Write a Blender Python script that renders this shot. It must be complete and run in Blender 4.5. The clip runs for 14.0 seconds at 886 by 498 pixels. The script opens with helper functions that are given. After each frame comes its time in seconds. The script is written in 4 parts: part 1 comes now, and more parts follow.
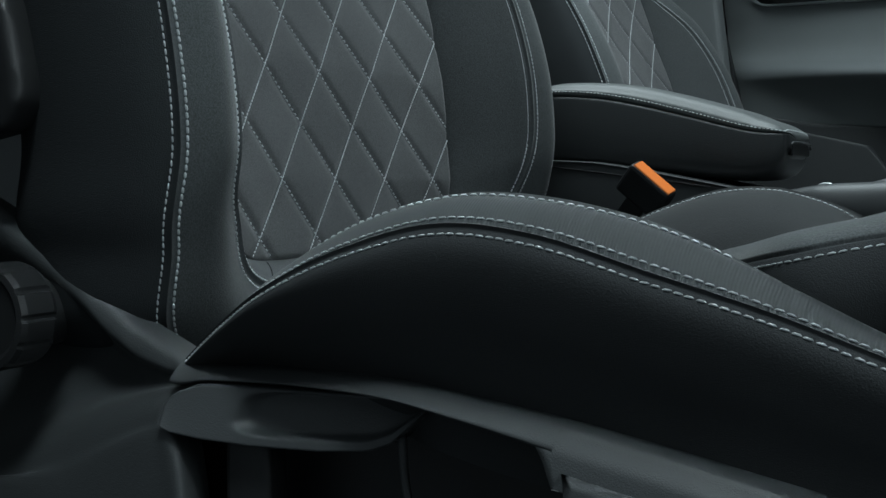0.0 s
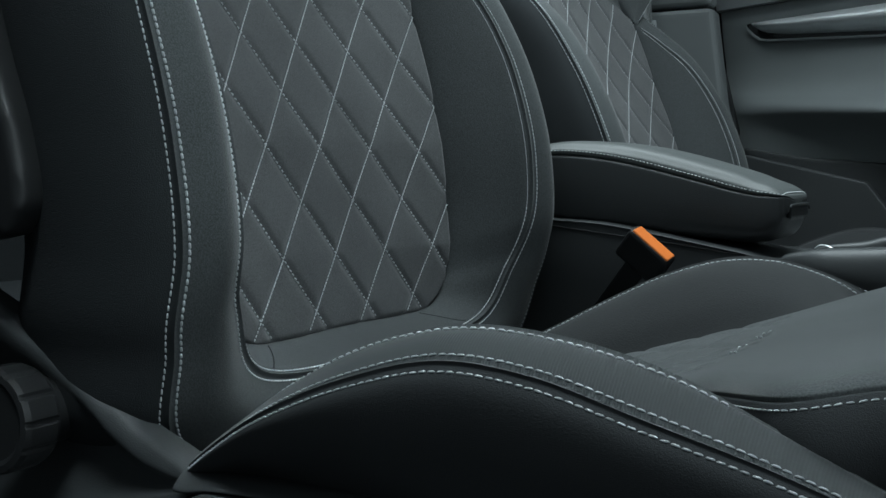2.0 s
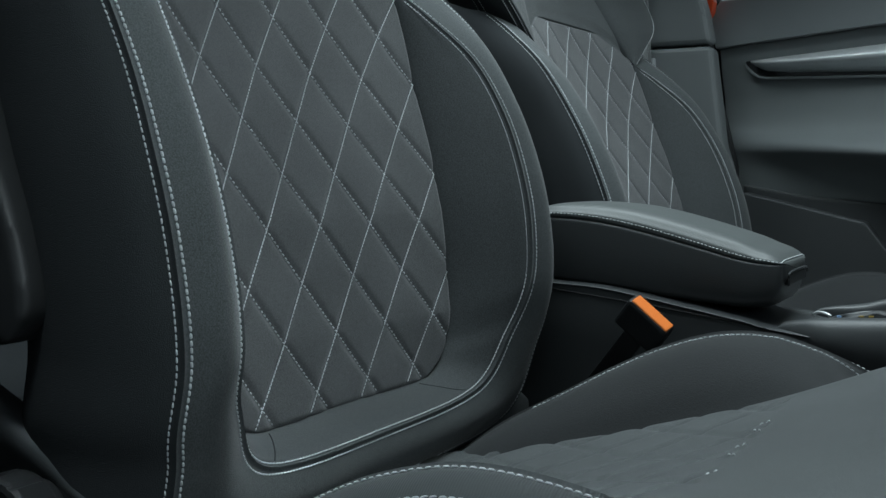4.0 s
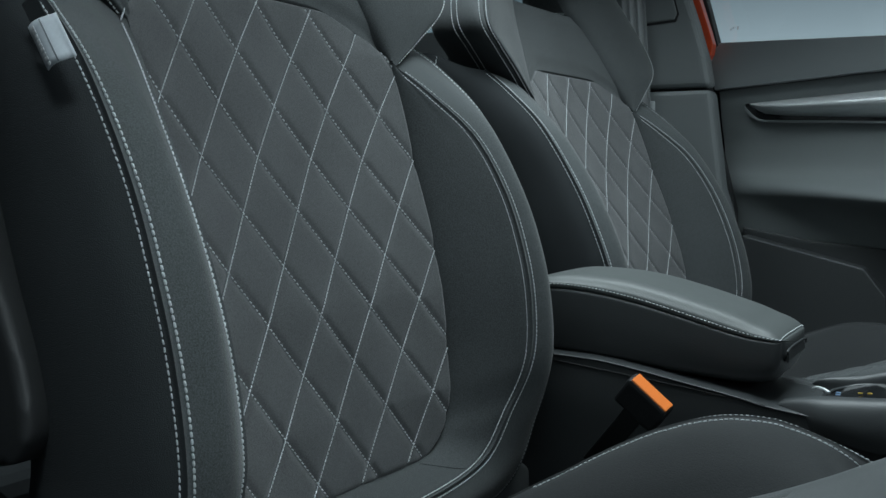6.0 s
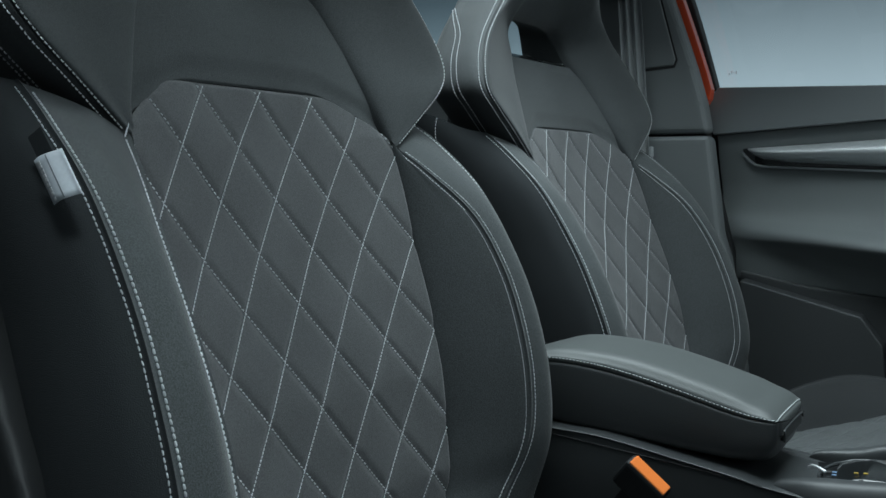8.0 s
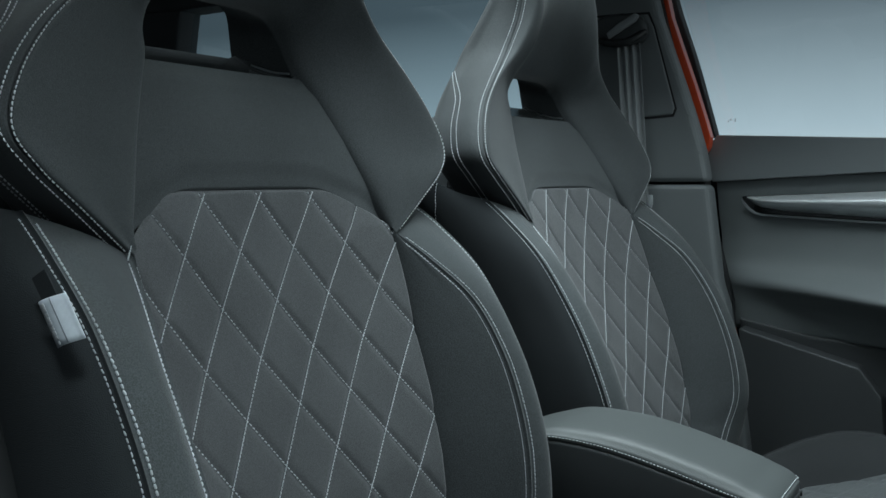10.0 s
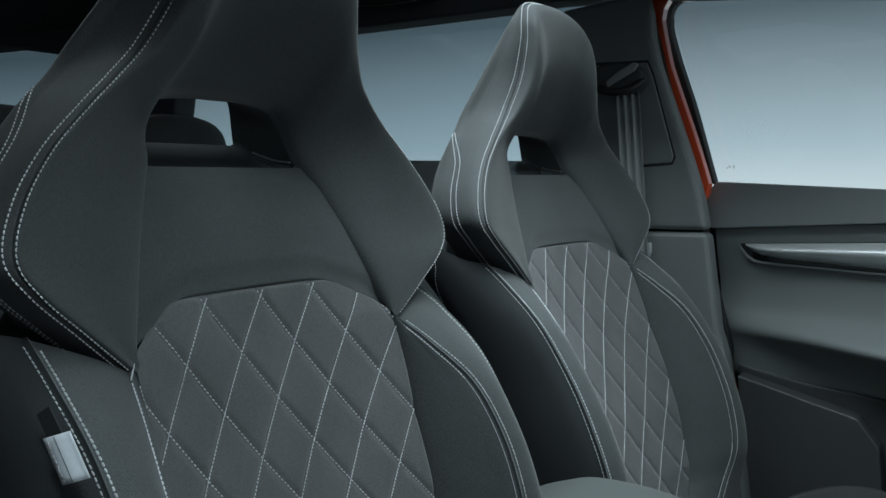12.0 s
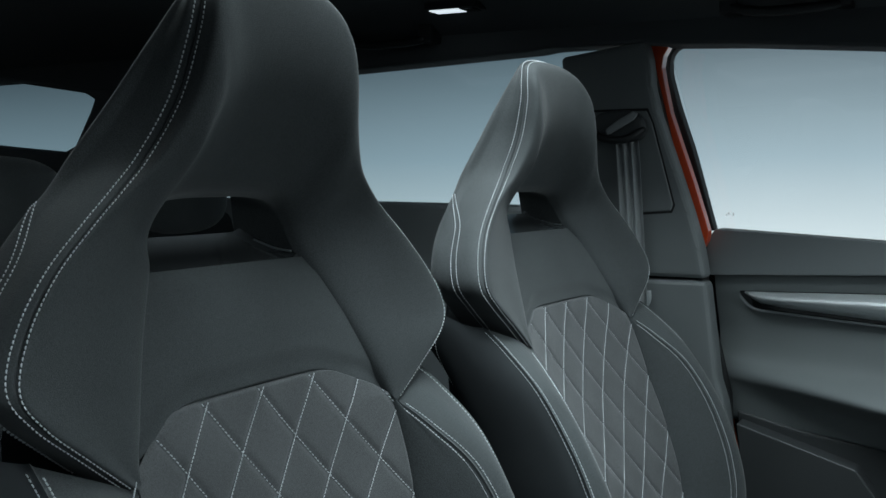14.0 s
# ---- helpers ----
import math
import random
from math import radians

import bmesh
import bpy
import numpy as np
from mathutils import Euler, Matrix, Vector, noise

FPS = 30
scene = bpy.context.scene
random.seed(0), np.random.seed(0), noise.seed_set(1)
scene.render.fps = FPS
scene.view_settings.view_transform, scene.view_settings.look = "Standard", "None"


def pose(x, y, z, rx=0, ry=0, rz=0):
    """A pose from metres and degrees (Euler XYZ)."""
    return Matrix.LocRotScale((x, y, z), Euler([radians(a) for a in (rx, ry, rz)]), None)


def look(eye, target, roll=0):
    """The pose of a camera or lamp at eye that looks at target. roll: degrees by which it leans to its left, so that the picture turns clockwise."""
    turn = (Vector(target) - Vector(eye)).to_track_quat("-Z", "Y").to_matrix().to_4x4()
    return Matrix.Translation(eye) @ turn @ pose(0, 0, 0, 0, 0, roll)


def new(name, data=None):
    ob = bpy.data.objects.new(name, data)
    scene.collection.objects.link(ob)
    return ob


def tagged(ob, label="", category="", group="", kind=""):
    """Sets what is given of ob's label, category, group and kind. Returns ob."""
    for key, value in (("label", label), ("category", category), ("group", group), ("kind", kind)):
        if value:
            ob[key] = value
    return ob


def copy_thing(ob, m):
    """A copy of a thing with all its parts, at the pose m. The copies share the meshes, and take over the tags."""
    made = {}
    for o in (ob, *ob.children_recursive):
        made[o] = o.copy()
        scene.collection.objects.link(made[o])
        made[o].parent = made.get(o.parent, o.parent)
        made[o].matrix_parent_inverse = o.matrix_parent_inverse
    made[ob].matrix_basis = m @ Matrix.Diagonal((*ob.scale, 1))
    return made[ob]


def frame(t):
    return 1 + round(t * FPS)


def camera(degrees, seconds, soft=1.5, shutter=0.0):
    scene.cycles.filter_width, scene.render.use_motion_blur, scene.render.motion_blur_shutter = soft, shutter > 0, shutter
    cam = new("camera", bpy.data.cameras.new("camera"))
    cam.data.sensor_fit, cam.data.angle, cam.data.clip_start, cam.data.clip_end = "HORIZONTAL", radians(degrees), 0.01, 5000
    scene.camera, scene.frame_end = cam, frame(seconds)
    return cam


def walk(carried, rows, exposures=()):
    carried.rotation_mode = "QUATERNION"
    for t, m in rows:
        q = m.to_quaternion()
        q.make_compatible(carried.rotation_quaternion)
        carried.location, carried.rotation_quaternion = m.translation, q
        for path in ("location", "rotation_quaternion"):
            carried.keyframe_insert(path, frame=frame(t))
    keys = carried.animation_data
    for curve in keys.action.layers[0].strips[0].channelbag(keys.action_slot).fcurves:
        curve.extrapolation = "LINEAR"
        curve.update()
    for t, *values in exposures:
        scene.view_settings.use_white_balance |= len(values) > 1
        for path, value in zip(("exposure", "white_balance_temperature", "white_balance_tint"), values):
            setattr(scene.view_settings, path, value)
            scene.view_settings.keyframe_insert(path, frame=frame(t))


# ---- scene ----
cam = camera(44.0, 14.0)
METRES, EYE, TILT, LEAN, TURN = 0.5, 0.42, -3.6, 0.0, 28.0
ROWS = [
    (0.0, 0.00000, 0.00000, 0.00000, -0.000, -0.000, -0.000),
    (0.5, 0.00010, -0.00231, 0.02740, 0.003, 0.007, -0.010),
    (1.0, -0.00020, -0.00462, 0.05710, -0.003, -0.007, 0.040),
    (1.5, -0.00000, -0.00693, 0.08450, 0.000, -0.010, 0.090),
    (2.0, 0.00020, -0.00982, 0.11390, 0.007, -0.000, 0.130),
    (2.5, 0.00060, -0.01242, 0.14090, 0.014, 0.028, 0.170),
    (3.0, 0.00080, -0.01502, 0.17110, 0.017, 0.021, 0.170),
    (5.5, -0.00220, -0.02368, 0.33820, -0.062, 0.007, 0.120),
    (6.0, -0.00260, -0.02541, 0.37420, -0.073, 0.007, 0.120),
    (6.5, -0.00320, -0.02917, 0.40830, -0.093, -0.017, 0.080),
    (7.0, -0.00310, -0.03379, 0.44350, -0.100, 0.007, 0.100),
    (7.5, -0.00390, -0.03898, 0.48080, -0.125, -0.003, 0.070),
    (8.0, -0.00420, -0.04216, 0.52230, -0.132, -0.024, 0.050),
    (8.5, -0.00380, -0.04389, 0.55990, -0.125, -0.003, 0.090),
    (9.0, -0.00420, -0.04649, 0.60170, -0.132, -0.010, 0.100),
    (11.5, -0.00550, -0.06353, 0.79850, -0.166, -0.042, 0.090),
    (12.0, -0.00510, -0.06700, 0.83920, -0.159, -0.031, 0.100),
    (12.5, -0.00590, -0.06873, 0.87790, -0.177, -0.048, 0.070),
    (13.0, -0.00650, -0.07046, 0.91900, -0.187, -0.045, 0.060),
    (13.5, -0.00630, -0.07277, 0.95890, -0.184, -0.073, 0.040),
    (14.0, -0.00660, -0.07479, 0.99950, -0.190, -0.069, 0.030),
]
walk(cam, [(t, pose(0, 0, EYE, TILT, LEAN, TURN) @ pose(METRES * x, METRES * y, METRES * z, 90 + pitch, roll, yaw)) for t, x, y, z, yaw, pitch, roll in ROWS])

# ---- world, lights ----
world = bpy.data.worlds.new("studio")
scene.world = world
world.use_nodes = True
wbg = world.node_tree.nodes["Background"]
wbg.inputs[0].default_value = (0.55, 0.68, 0.75, 1)
wbg.inputs[1].default_value = 0.19


def area_lamp(name, eye, target, sx, sy, watts, colour):
    d = bpy.data.lights.new(name, "AREA")
    d.shape, d.size, d.size_y, d.energy, d.color = "RECTANGLE", sx, sy, watts, colour
    o = new(name, d)
    o.matrix_world = look(eye, target)
    return o


# unseen soft studio lights, added over the roof openings, before the windscreen, and over the open near door
area_lamp("studio_softbox", (-0.55, 0.945, 3.2), (-0.551, 0.945, 0.0), 2.2, 2.49, 160.0, (0.80, 0.95, 1.0))
area_lamp("front_softbox", (2.8, 0.45, 1.38), (-0.50, 1.00, 0.75), 2.2, 0.7, 31.0, (0.80, 0.95, 1.0))
# added fill that brightens the near cushion side and bolster, narrowed by its spread
grid_box = area_lamp("door_softbox", (0.35, -0.28, 2.4), (-0.24, 0.48, 0.60), 0.6, 0.4, 1.7, (0.80, 0.95, 1.0))
grid_box.data.spread = math.radians(38)


# ---- materials ----
def material(name):
    m = bpy.data.materials.new(name)
    m.use_nodes = True
    return m, m.node_tree.nodes, m.node_tree.links, m.node_tree.nodes["Principled BSDF"]


def surface(name, colour, rough, grain=800.0, bump=0.15, vary=0.25, stain=9.0, metal=0.0, sheen=0.0, coat=0.0, spec=0.5, fleck=1.0):
    """A surface with grain in its relief and cloudy wear in its colour and gloss."""
    m, n, l, b = material(name)
    tc = n.new("ShaderNodeTexCoord")
    big, fine = n.new("ShaderNodeTexNoise"), n.new("ShaderNodeTexNoise")
    big.inputs["Scale"].default_value, big.inputs["Detail"].default_value = stain, 5
    fine.inputs["Scale"].default_value, fine.inputs["Detail"].default_value = grain, 2
    for q in (big, fine):
        l.new(tc.outputs["Object"], q.inputs["Vector"])
    mix = n.new("ShaderNodeMix")
    mix.data_type = "RGBA"
    dark = [c * (1 - vary) for c in colour]
    light = [min(1, c * (1 + vary)) for c in colour]
    mix.inputs[6].default_value, mix.inputs[7].default_value = (*dark, 1), (*light, 1)
    add = n.new("ShaderNodeMath")
    add.operation = "MULTIPLY_ADD"
    add.inputs[1].default_value = 0.5
    speck = n.new("ShaderNodeMapRange")
    speck.inputs[1].default_value, speck.inputs[2].default_value = 0.5 - 0.5 / fleck, 0.5 + 0.5 / fleck
    l.new(fine.outputs[0], speck.inputs[0])
    l.new(speck.outputs[0], add.inputs[0])
    half = n.new("ShaderNodeMath")
    half.operation = "MULTIPLY"
    half.inputs[1].default_value = 0.5
    l.new(big.outputs[0], half.inputs[0])
    l.new(half.outputs[0], add.inputs[2])
    l.new(add.outputs[0], mix.inputs[0])
    l.new(mix.outputs[2], b.inputs["Base Color"])
    rr = n.new("ShaderNodeMapRange")
    rr.inputs[3].default_value, rr.inputs[4].default_value = max(0.03, rough - 0.08), min(1, rough + 0.08)
    l.new(big.outputs[0], rr.inputs[0])
    l.new(rr.outputs[0], b.inputs["Roughness"])
    b.inputs["Metallic"].default_value = metal
    b.inputs["Specular IOR Level"].default_value = spec
    b.inputs["Sheen Weight"].default_value = sheen
    b.inputs["Sheen Roughness"].default_value = 0.45
    b.inputs["Coat Weight"].default_value = coat
    bp = n.new("ShaderNodeBump")
    bp.inputs["Strength"].default_value, bp.inputs["Distance"].default_value = bump, 0.0006
    l.new(fine.outputs[0], bp.inputs["Height"])
    l.new(bp.outputs[0], b.inputs["Normal"])
    return m


def weave(name, colour, rough, scale, ribs=False, sheen=0.3, bump=0.5, deep=0.2):
    """Woven cloth: crossing threads (or ribs one way) as relief and tone."""
    m, n, l, b = material(name)
    tc = n.new("ShaderNodeTexCoord")
    w1, w2, cloud = n.new("ShaderNodeTexWave"), n.new("ShaderNodeTexWave"), n.new("ShaderNodeTexNoise")
    for w, d in ((w1, "X" if ribs else "DIAGONAL"), (w2, "Z")):
        w.bands_direction = d
        w.inputs["Scale"].default_value = scale
        w.inputs["Distortion"].default_value = 0.8
        w.inputs["Detail"].default_value = 1.0
        w.inputs["Detail Scale"].default_value = 3.0
        l.new(tc.outputs["Object"], w.inputs["Vector"])
    cloud.inputs["Scale"].default_value, cloud.inputs["Detail"].default_value = 14.0, 6
    l.new(tc.outputs["Object"], cloud.inputs["Vector"])
    mul = n.new("ShaderNodeMath")
    mul.operation = "MULTIPLY" if not ribs else "ADD"
    l.new(w1.outputs[1], mul.inputs[0])
    if ribs:
        mul.inputs[1].default_value = 0.0
    else:
        l.new(w2.outputs[1], mul.inputs[1])
    ramp = n.new("ShaderNodeMapRange")
    ramp.inputs[3].default_value, ramp.inputs[4].default_value = 1 - deep, 1 + deep
    l.new(mul.outputs[0], ramp.inputs[0])
    ramp2 = n.new("ShaderNodeMapRange")
    ramp2.inputs[3].default_value, ramp2.inputs[4].default_value = 0.82, 1.18
    l.new(cloud.outputs[0], ramp2.inputs[0])
    both = n.new("ShaderNodeMath")
    both.operation = "MULTIPLY"
    l.new(ramp.outputs[0], both.inputs[0])
    l.new(ramp2.outputs[0], both.inputs[1])
    tint = n.new("ShaderNodeVectorMath")
    tint.operation = "SCALE"
    tint.inputs[0].default_value = colour
    l.new(both.outputs[0], tint.inputs["Scale"])
    l.new(tint.outputs[0], b.inputs["Base Color"])
    b.inputs["Roughness"].default_value = rough
    b.inputs["Specular IOR Level"].default_value = 0.3
    b.inputs["Sheen Weight"].default_value = sheen
    b.inputs["Sheen Roughness"].default_value = 0.4
    bp = n.new("ShaderNodeBump")
    bp.inputs["Strength"].default_value, bp.inputs["Distance"].default_value = bump, 0.0004
    l.new(mul.outputs[0], bp.inputs["Height"])
    l.new(bp.outputs[0], b.inputs["Normal"])
    return m


M_PANEL = surface("quilted_cloth", (0.098, 0.101, 0.104), 0.75, grain=1150, bump=0.45, vary=0.6, stain=16, sheen=0.25, spec=0.3, fleck=3.0)
M_SEAT = surface("seat_cloth", (0.070, 0.077, 0.079), 0.75, grain=1150, bump=0.45, vary=0.6, stain=16, sheen=0.25, spec=0.3, fleck=3.0)
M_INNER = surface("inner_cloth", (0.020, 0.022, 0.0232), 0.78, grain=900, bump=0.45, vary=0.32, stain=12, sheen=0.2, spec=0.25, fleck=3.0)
M_CLOTH = surface("smooth_cloth", (0.054, 0.060, 0.062), 0.72, grain=1150, bump=0.45, vary=0.6, stain=12, sheen=0.18, spec=0.3, fleck=3.0)
M_STRIP = surface("bolster_cloth", (0.059, 0.066, 0.068), 0.75, grain=1150, bump=0.5, vary=0.65, stain=14, sheen=0.25, spec=0.3, fleck=3.0)
M_RIB = weave("ribbed_cloth", (0.048, 0.053, 0.055), 0.75, 230.0, ribs=True, sheen=0.25, bump=0.3, deep=0.09)
M_SIDE = surface("side_cloth", (0.027, 0.030, 0.032), 0.9, grain=1700, bump=0.7, vary=0.25, stain=12, sheen=0.0, spec=0.12)
# lighter than side_cloth: the light on the cushion sides is put into the colour
M_KNIT_LIT = surface("lit_knitted_cloth", (0.046, 0.049, 0.051), 0.88, grain=1700, bump=0.5, vary=0.25, stain=12, spec=0.15)
M_THREAD = surface("thread", (0.70, 0.73, 0.75), 0.6, grain=2500, bump=0.4, vary=0.12)
M_DIM = surface("grey_thread", (0.54, 0.57, 0.585), 0.6, grain=2500, bump=0.4, vary=0.12)
M_LEATHER = surface("armrest_leather", (0.074, 0.082, 0.081), 0.50, grain=900, bump=0.35, vary=0.15)
M_VINYL = surface("armrest_vinyl", (0.050, 0.054, 0.056), 0.38, grain=900, bump=0.35, vary=0.15)
M_PLASTIC = surface("grained_plastic", (0.050, 0.054, 0.056), 0.5, grain=1300, bump=0.35, vary=0.18)
M_GREY = surface("door_plastic", (0.29, 0.312, 0.318), 0.55, grain=1200, bump=0.3, vary=0.15)
M_TRIM = surface("pillar_plastic", (0.17, 0.184, 0.188), 0.52, grain=1200, bump=0.3, vary=0.15)
M_PAD = surface("door_pad_vinyl", (0.19, 0.207, 0.211), 0.6, grain=1000, bump=0.35, vary=0.18)
M_BLACK = surface("black_plastic", (0.016, 0.017, 0.018), 0.45, grain=1200, bump=0.2, vary=0.2)
M_SILVER = surface("silver_trim", (0.80, 0.83, 0.84), 0.38, grain=900, bump=0.15, vary=0.15, stain=30, metal=0.45)
M_SHELF = surface("satin_black", (0.045, 0.049, 0.051), 0.20, grain=700, bump=0.05, vary=0.15)
M_COVER = surface("cover_plastic", (0.044, 0.048, 0.050), 0.50, grain=1300, bump=0.35, vary=0.18)
M_LEVER = surface("lever_plastic", (0.070, 0.075, 0.078), 0.42, grain=1300, bump=0.3, vary=0.18)
M_CONSOLE = surface("console_plastic", (0.042, 0.046, 0.048), 0.46, grain=1400, bump=0.3, vary=0.2)
M_GLOSS = surface("gloss_black", (0.012, 0.013, 0.014), 0.12, grain=400, bump=0.02, vary=0.15, coat=0.6)
M_LINER = surface("headliner", (0.075, 0.080, 0.085), 0.9, grain=1500, bump=0.5, vary=0.2)
M_CHROME = surface("brushed_chrome", (0.62, 0.66, 0.67), 0.28, grain=600, bump=0.05, vary=0.08, metal=1.0)
M_PAINT = surface("orange_paint", (0.74, 0.075, 0.012), 0.3, grain=300, bump=0.02, vary=0.05, coat=0.8)
M_BUTTON = surface("orange_button", (0.85, 0.22, 0.05), 0.24, grain=500, bump=0.05, vary=0.08)
M_WEB = weave("belt_webbing", (0.32, 0.335, 0.34), 0.6, 300.0, sheen=0.1)
M_RUBBER = surface("rubber_seal", (0.012, 0.012, 0.013), 0.7, grain=900, bump=0.2, vary=0.2)
M_CARPET = surface("carpet", (0.014, 0.015, 0.016), 0.95, grain=700, bump=1.0, vary=0.4)
M_WHITE = surface("white_print", (0.80, 0.83, 0.85), 0.5)
M_FOIL = surface("silvery_tag", (0.56, 0.60, 0.64), 0.35, grain=500, bump=0.1, vary=0.2, stain=60)
M_INK = surface("print", (0.20, 0.22, 0.24), 0.5)
M_MARK = surface("etched_mark", (0.92, 0.94, 0.95), 0.6)
M_MARK.node_tree.nodes["Principled BSDF"].inputs["Alpha"].default_value = 0.3

# ---- helpers for shapes ----
CUBIC = np.array([[0, 2, 0, 0], [-1, 0, 1, 0], [2, -5, 4, -1], [-1, 3, -3, 1]]) * 0.5


def basis(count, u):
    """Weights of a smooth curve through count evenly numbered points, at the fractional numbers u."""
    u = np.atleast_1d(np.asarray(u, float))
    i = np.clip(np.floor(u).astype(int), 0, count - 2)
    f = u - i
    w4 = np.stack([np.ones_like(f), f, f * f, f ** 3], 1) @ CUBIC
    out = np.zeros((len(u), count))
    rows = np.arange(len(u))
    for k in range(4):
        j = i + k - 1
        wk = w4[:, k]
        low, high = j < 0, j > count - 1
        mid = ~(low | high)
        np.add.at(out, (rows[mid], j[mid]), wk[mid])
        np.add.at(out, (rows[low], np.zeros(low.sum(), int)), 2 * wk[low])
        np.add.at(out, (rows[low], np.ones(low.sum(), int)), -wk[low])
        np.add.at(out, (rows[high], np.full(high.sum(), count - 1)), 2 * wk[high])
        np.add.at(out, (rows[high], np.full(high.sum(), count - 2)), -wk[high])
    return out


class Sheet:
    """A smooth surface through lines of control points: ctrl[line][point] = (x, y, z)."""

    def __init__(self, lines):
        self.c = np.array(lines, float)
        self.lines, self.points = self.c.shape[:2]

    def at(self, s, c):
        """The grid of places at the numbers s along the lines and c across them."""
        return np.einsum("ia,jb,bad->ijd", basis(self.points, s), basis(self.lines, c), self.c)

    def along(self, s, c):
        """Places and outward directions at pairs (s, c)."""
        s, c = np.broadcast_arrays(np.asarray(s, float), np.asarray(c, float))
        def go(a, b):
            return np.einsum("ia,ib,bad->id", basis(self.points, a), basis(self.lines, b), self.c)
        e = 0.01
        n = np.cross(go(s + e, c) - go(s - e, c), go(s, c + e) - go(s, c - e))
        n /= np.linalg.norm(n, axis=1)[:, None] + 1e-12
        return go(s, c), n


def spaced(knots, per, tight=()):
    """Numbers from 0 to knots-1, per a span, with close ones beside those in tight."""
    u = set(np.round(np.linspace(0, knots - 1, (knots - 1) * per + 1), 5))
    for k in tight:
        for d in (-0.12, -0.07, -0.035, 0, 0.035, 0.07, 0.12):
            if 0 <= k + d <= knots - 1:
                u.add(round(k + d, 5))
    return np.array(sorted(u))


def grid_bm(p, close=False):
    """A bmesh from a grid of places."""
    rows, cols = p.shape[:2]
    bm = bmesh.new()
    vs = [[bm.verts.new(q) for q in row] for row in p]
    for i in range(rows - 1):
        for j in range(cols if close else cols - 1):
            k = (j + 1) % cols
            bm.faces.new((vs[i][j], vs[i + 1][j], vs[i + 1][k], vs[i][k]))
    return bm


def sheet_bm(sh, s, c, grooves=(), depth=0.0022, width=0.05):
    """The mesh of a sheet, with seams pressed in along the lines numbered in grooves."""
    p = sh.at(s, c)
    ds, dc = np.gradient(p, axis=0), np.gradient(p, axis=1)
    n = np.cross(ds, dc)
    n /= np.linalg.norm(n, axis=2)[:, :, None] + 1e-12
    for g in grooves:
        p = p - n * (depth * np.exp(-((c - g) / width) ** 2))[None, :, None]
    return grid_bm(p)


def part(name, bm, mat, parent=None, label="", smooth=True, shadow=True):
    """Links a bmesh as one mesh object under a thing or part."""
    me = bpy.data.meshes.new(name)
    bm.normal_update()
    bm.to_mesh(me)
    bm.free()
    me.materials.append(mat)
    if smooth:
        me.shade_smooth()
    ob = new(name, me)
    ob.visible_shadow = shadow
    if parent is not None:
        ob.parent = parent
    if label:
        ob["label"] = label
    return ob


def thing(name, label, category, group="", loc=(0, 0, 0), kind=""):
    return tagged(move(new(name), loc), label, category, group, kind)


def move(ob, loc):
    ob.location = loc
    return ob


def prism(pts, axis, lo, hi, bevel=0.003, seg=2):
    """A flat outline, given in the two other axes, drawn out along an axis, with rounded edges."""
    bm = bmesh.new()
    put = {"x": lambda a, b, c: (c, a, b), "y": lambda a, b, c: (a, c, b), "z": lambda a, b, c: (a, b, c)}[axis]
    vs = [bm.verts.new(put(a, b, lo)) for a, b in pts]
    f = bm.faces.new(vs)
    r = bmesh.ops.extrude_face_region(bm, geom=[f])
    d = Vector(put(0, 0, hi - lo))
    bmesh.ops.translate(bm, verts=[v for v in r["geom"] if isinstance(v, bmesh.types.BMVert)], vec=d)
    bmesh.ops.recalc_face_normals(bm, faces=bm.faces)
    if bevel:
        bmesh.ops.bevel(bm, geom=bm.edges[:], offset=bevel, segments=seg, profile=0.6, affect="EDGES", clamp_overlap=True)
    return bm


def box(x0, x1, y0, y1, z0, z1, bevel=0.004, seg=2):
    return prism([(x0, y0), (x1, y0), (x1, y1), (x0, y1)], "z", z0, z1, bevel, seg)


def smooth_line(pts, n):
    """n places along a smooth line through pts, evenly spaced."""
    pts = np.array(pts, float)
    p = basis(len(pts), np.linspace(0, len(pts) - 1, 400)) @ pts
    d = np.r_[0, np.cumsum(np.linalg.norm(np.diff(p, axis=0), axis=1))]
    t = np.linspace(0, d[-1], n)
    return np.stack([np.interp(t, d, p[:, k]) for k in range(p.shape[1])], 1)


def tube(pts, radius, n=40, sides=8, flat=1.0):
    """A round bar along a line."""
    p = smooth_line(pts, n)
    t = np.gradient(p, axis=0)
    t /= np.linalg.norm(t, axis=1)[:, None]
    up = np.array([0, 0, 1.0]) if abs(t[:, 2]).mean() < 0.8 else np.array([1.0, 0, 0])
    a = np.cross(t, up)
    a /= np.linalg.norm(a, axis=1)[:, None]
    b = np.cross(a, t)
    ang = np.linspace(0, 2 * np.pi, sides, endpoint=False)
    g = p[:, None] + radius * (np.cos(ang)[None, :, None] * a[:, None] + flat * np.sin(ang)[None, :, None] * b[:, None])
    bm = grid_bm(g, close=True)
    bm.verts.ensure_lookup_table()
    bm.faces.new([bm.verts[i] for i in range(sides)])
    bm.faces.new([bm.verts[len(bm.verts) - 1 - i] for i in range(sides)])
    bmesh.ops.recalc_face_normals(bm, faces=bm.faces)
    return bm


RNG = np.random.default_rng(5)


def stitches(lines, pitch=0.0038, length=0.0030, radius=0.0006, lift=0.0004):
    """Threads laid along lines of (places, outward directions): one short spindle a stitch."""
    verts, faces = [], []
    for p, n in lines:
        d = np.r_[0, np.cumsum(np.linalg.norm(np.diff(p, axis=0), axis=1))]
        count = int(d[-1] / pitch)
        if count < 1:
            continue
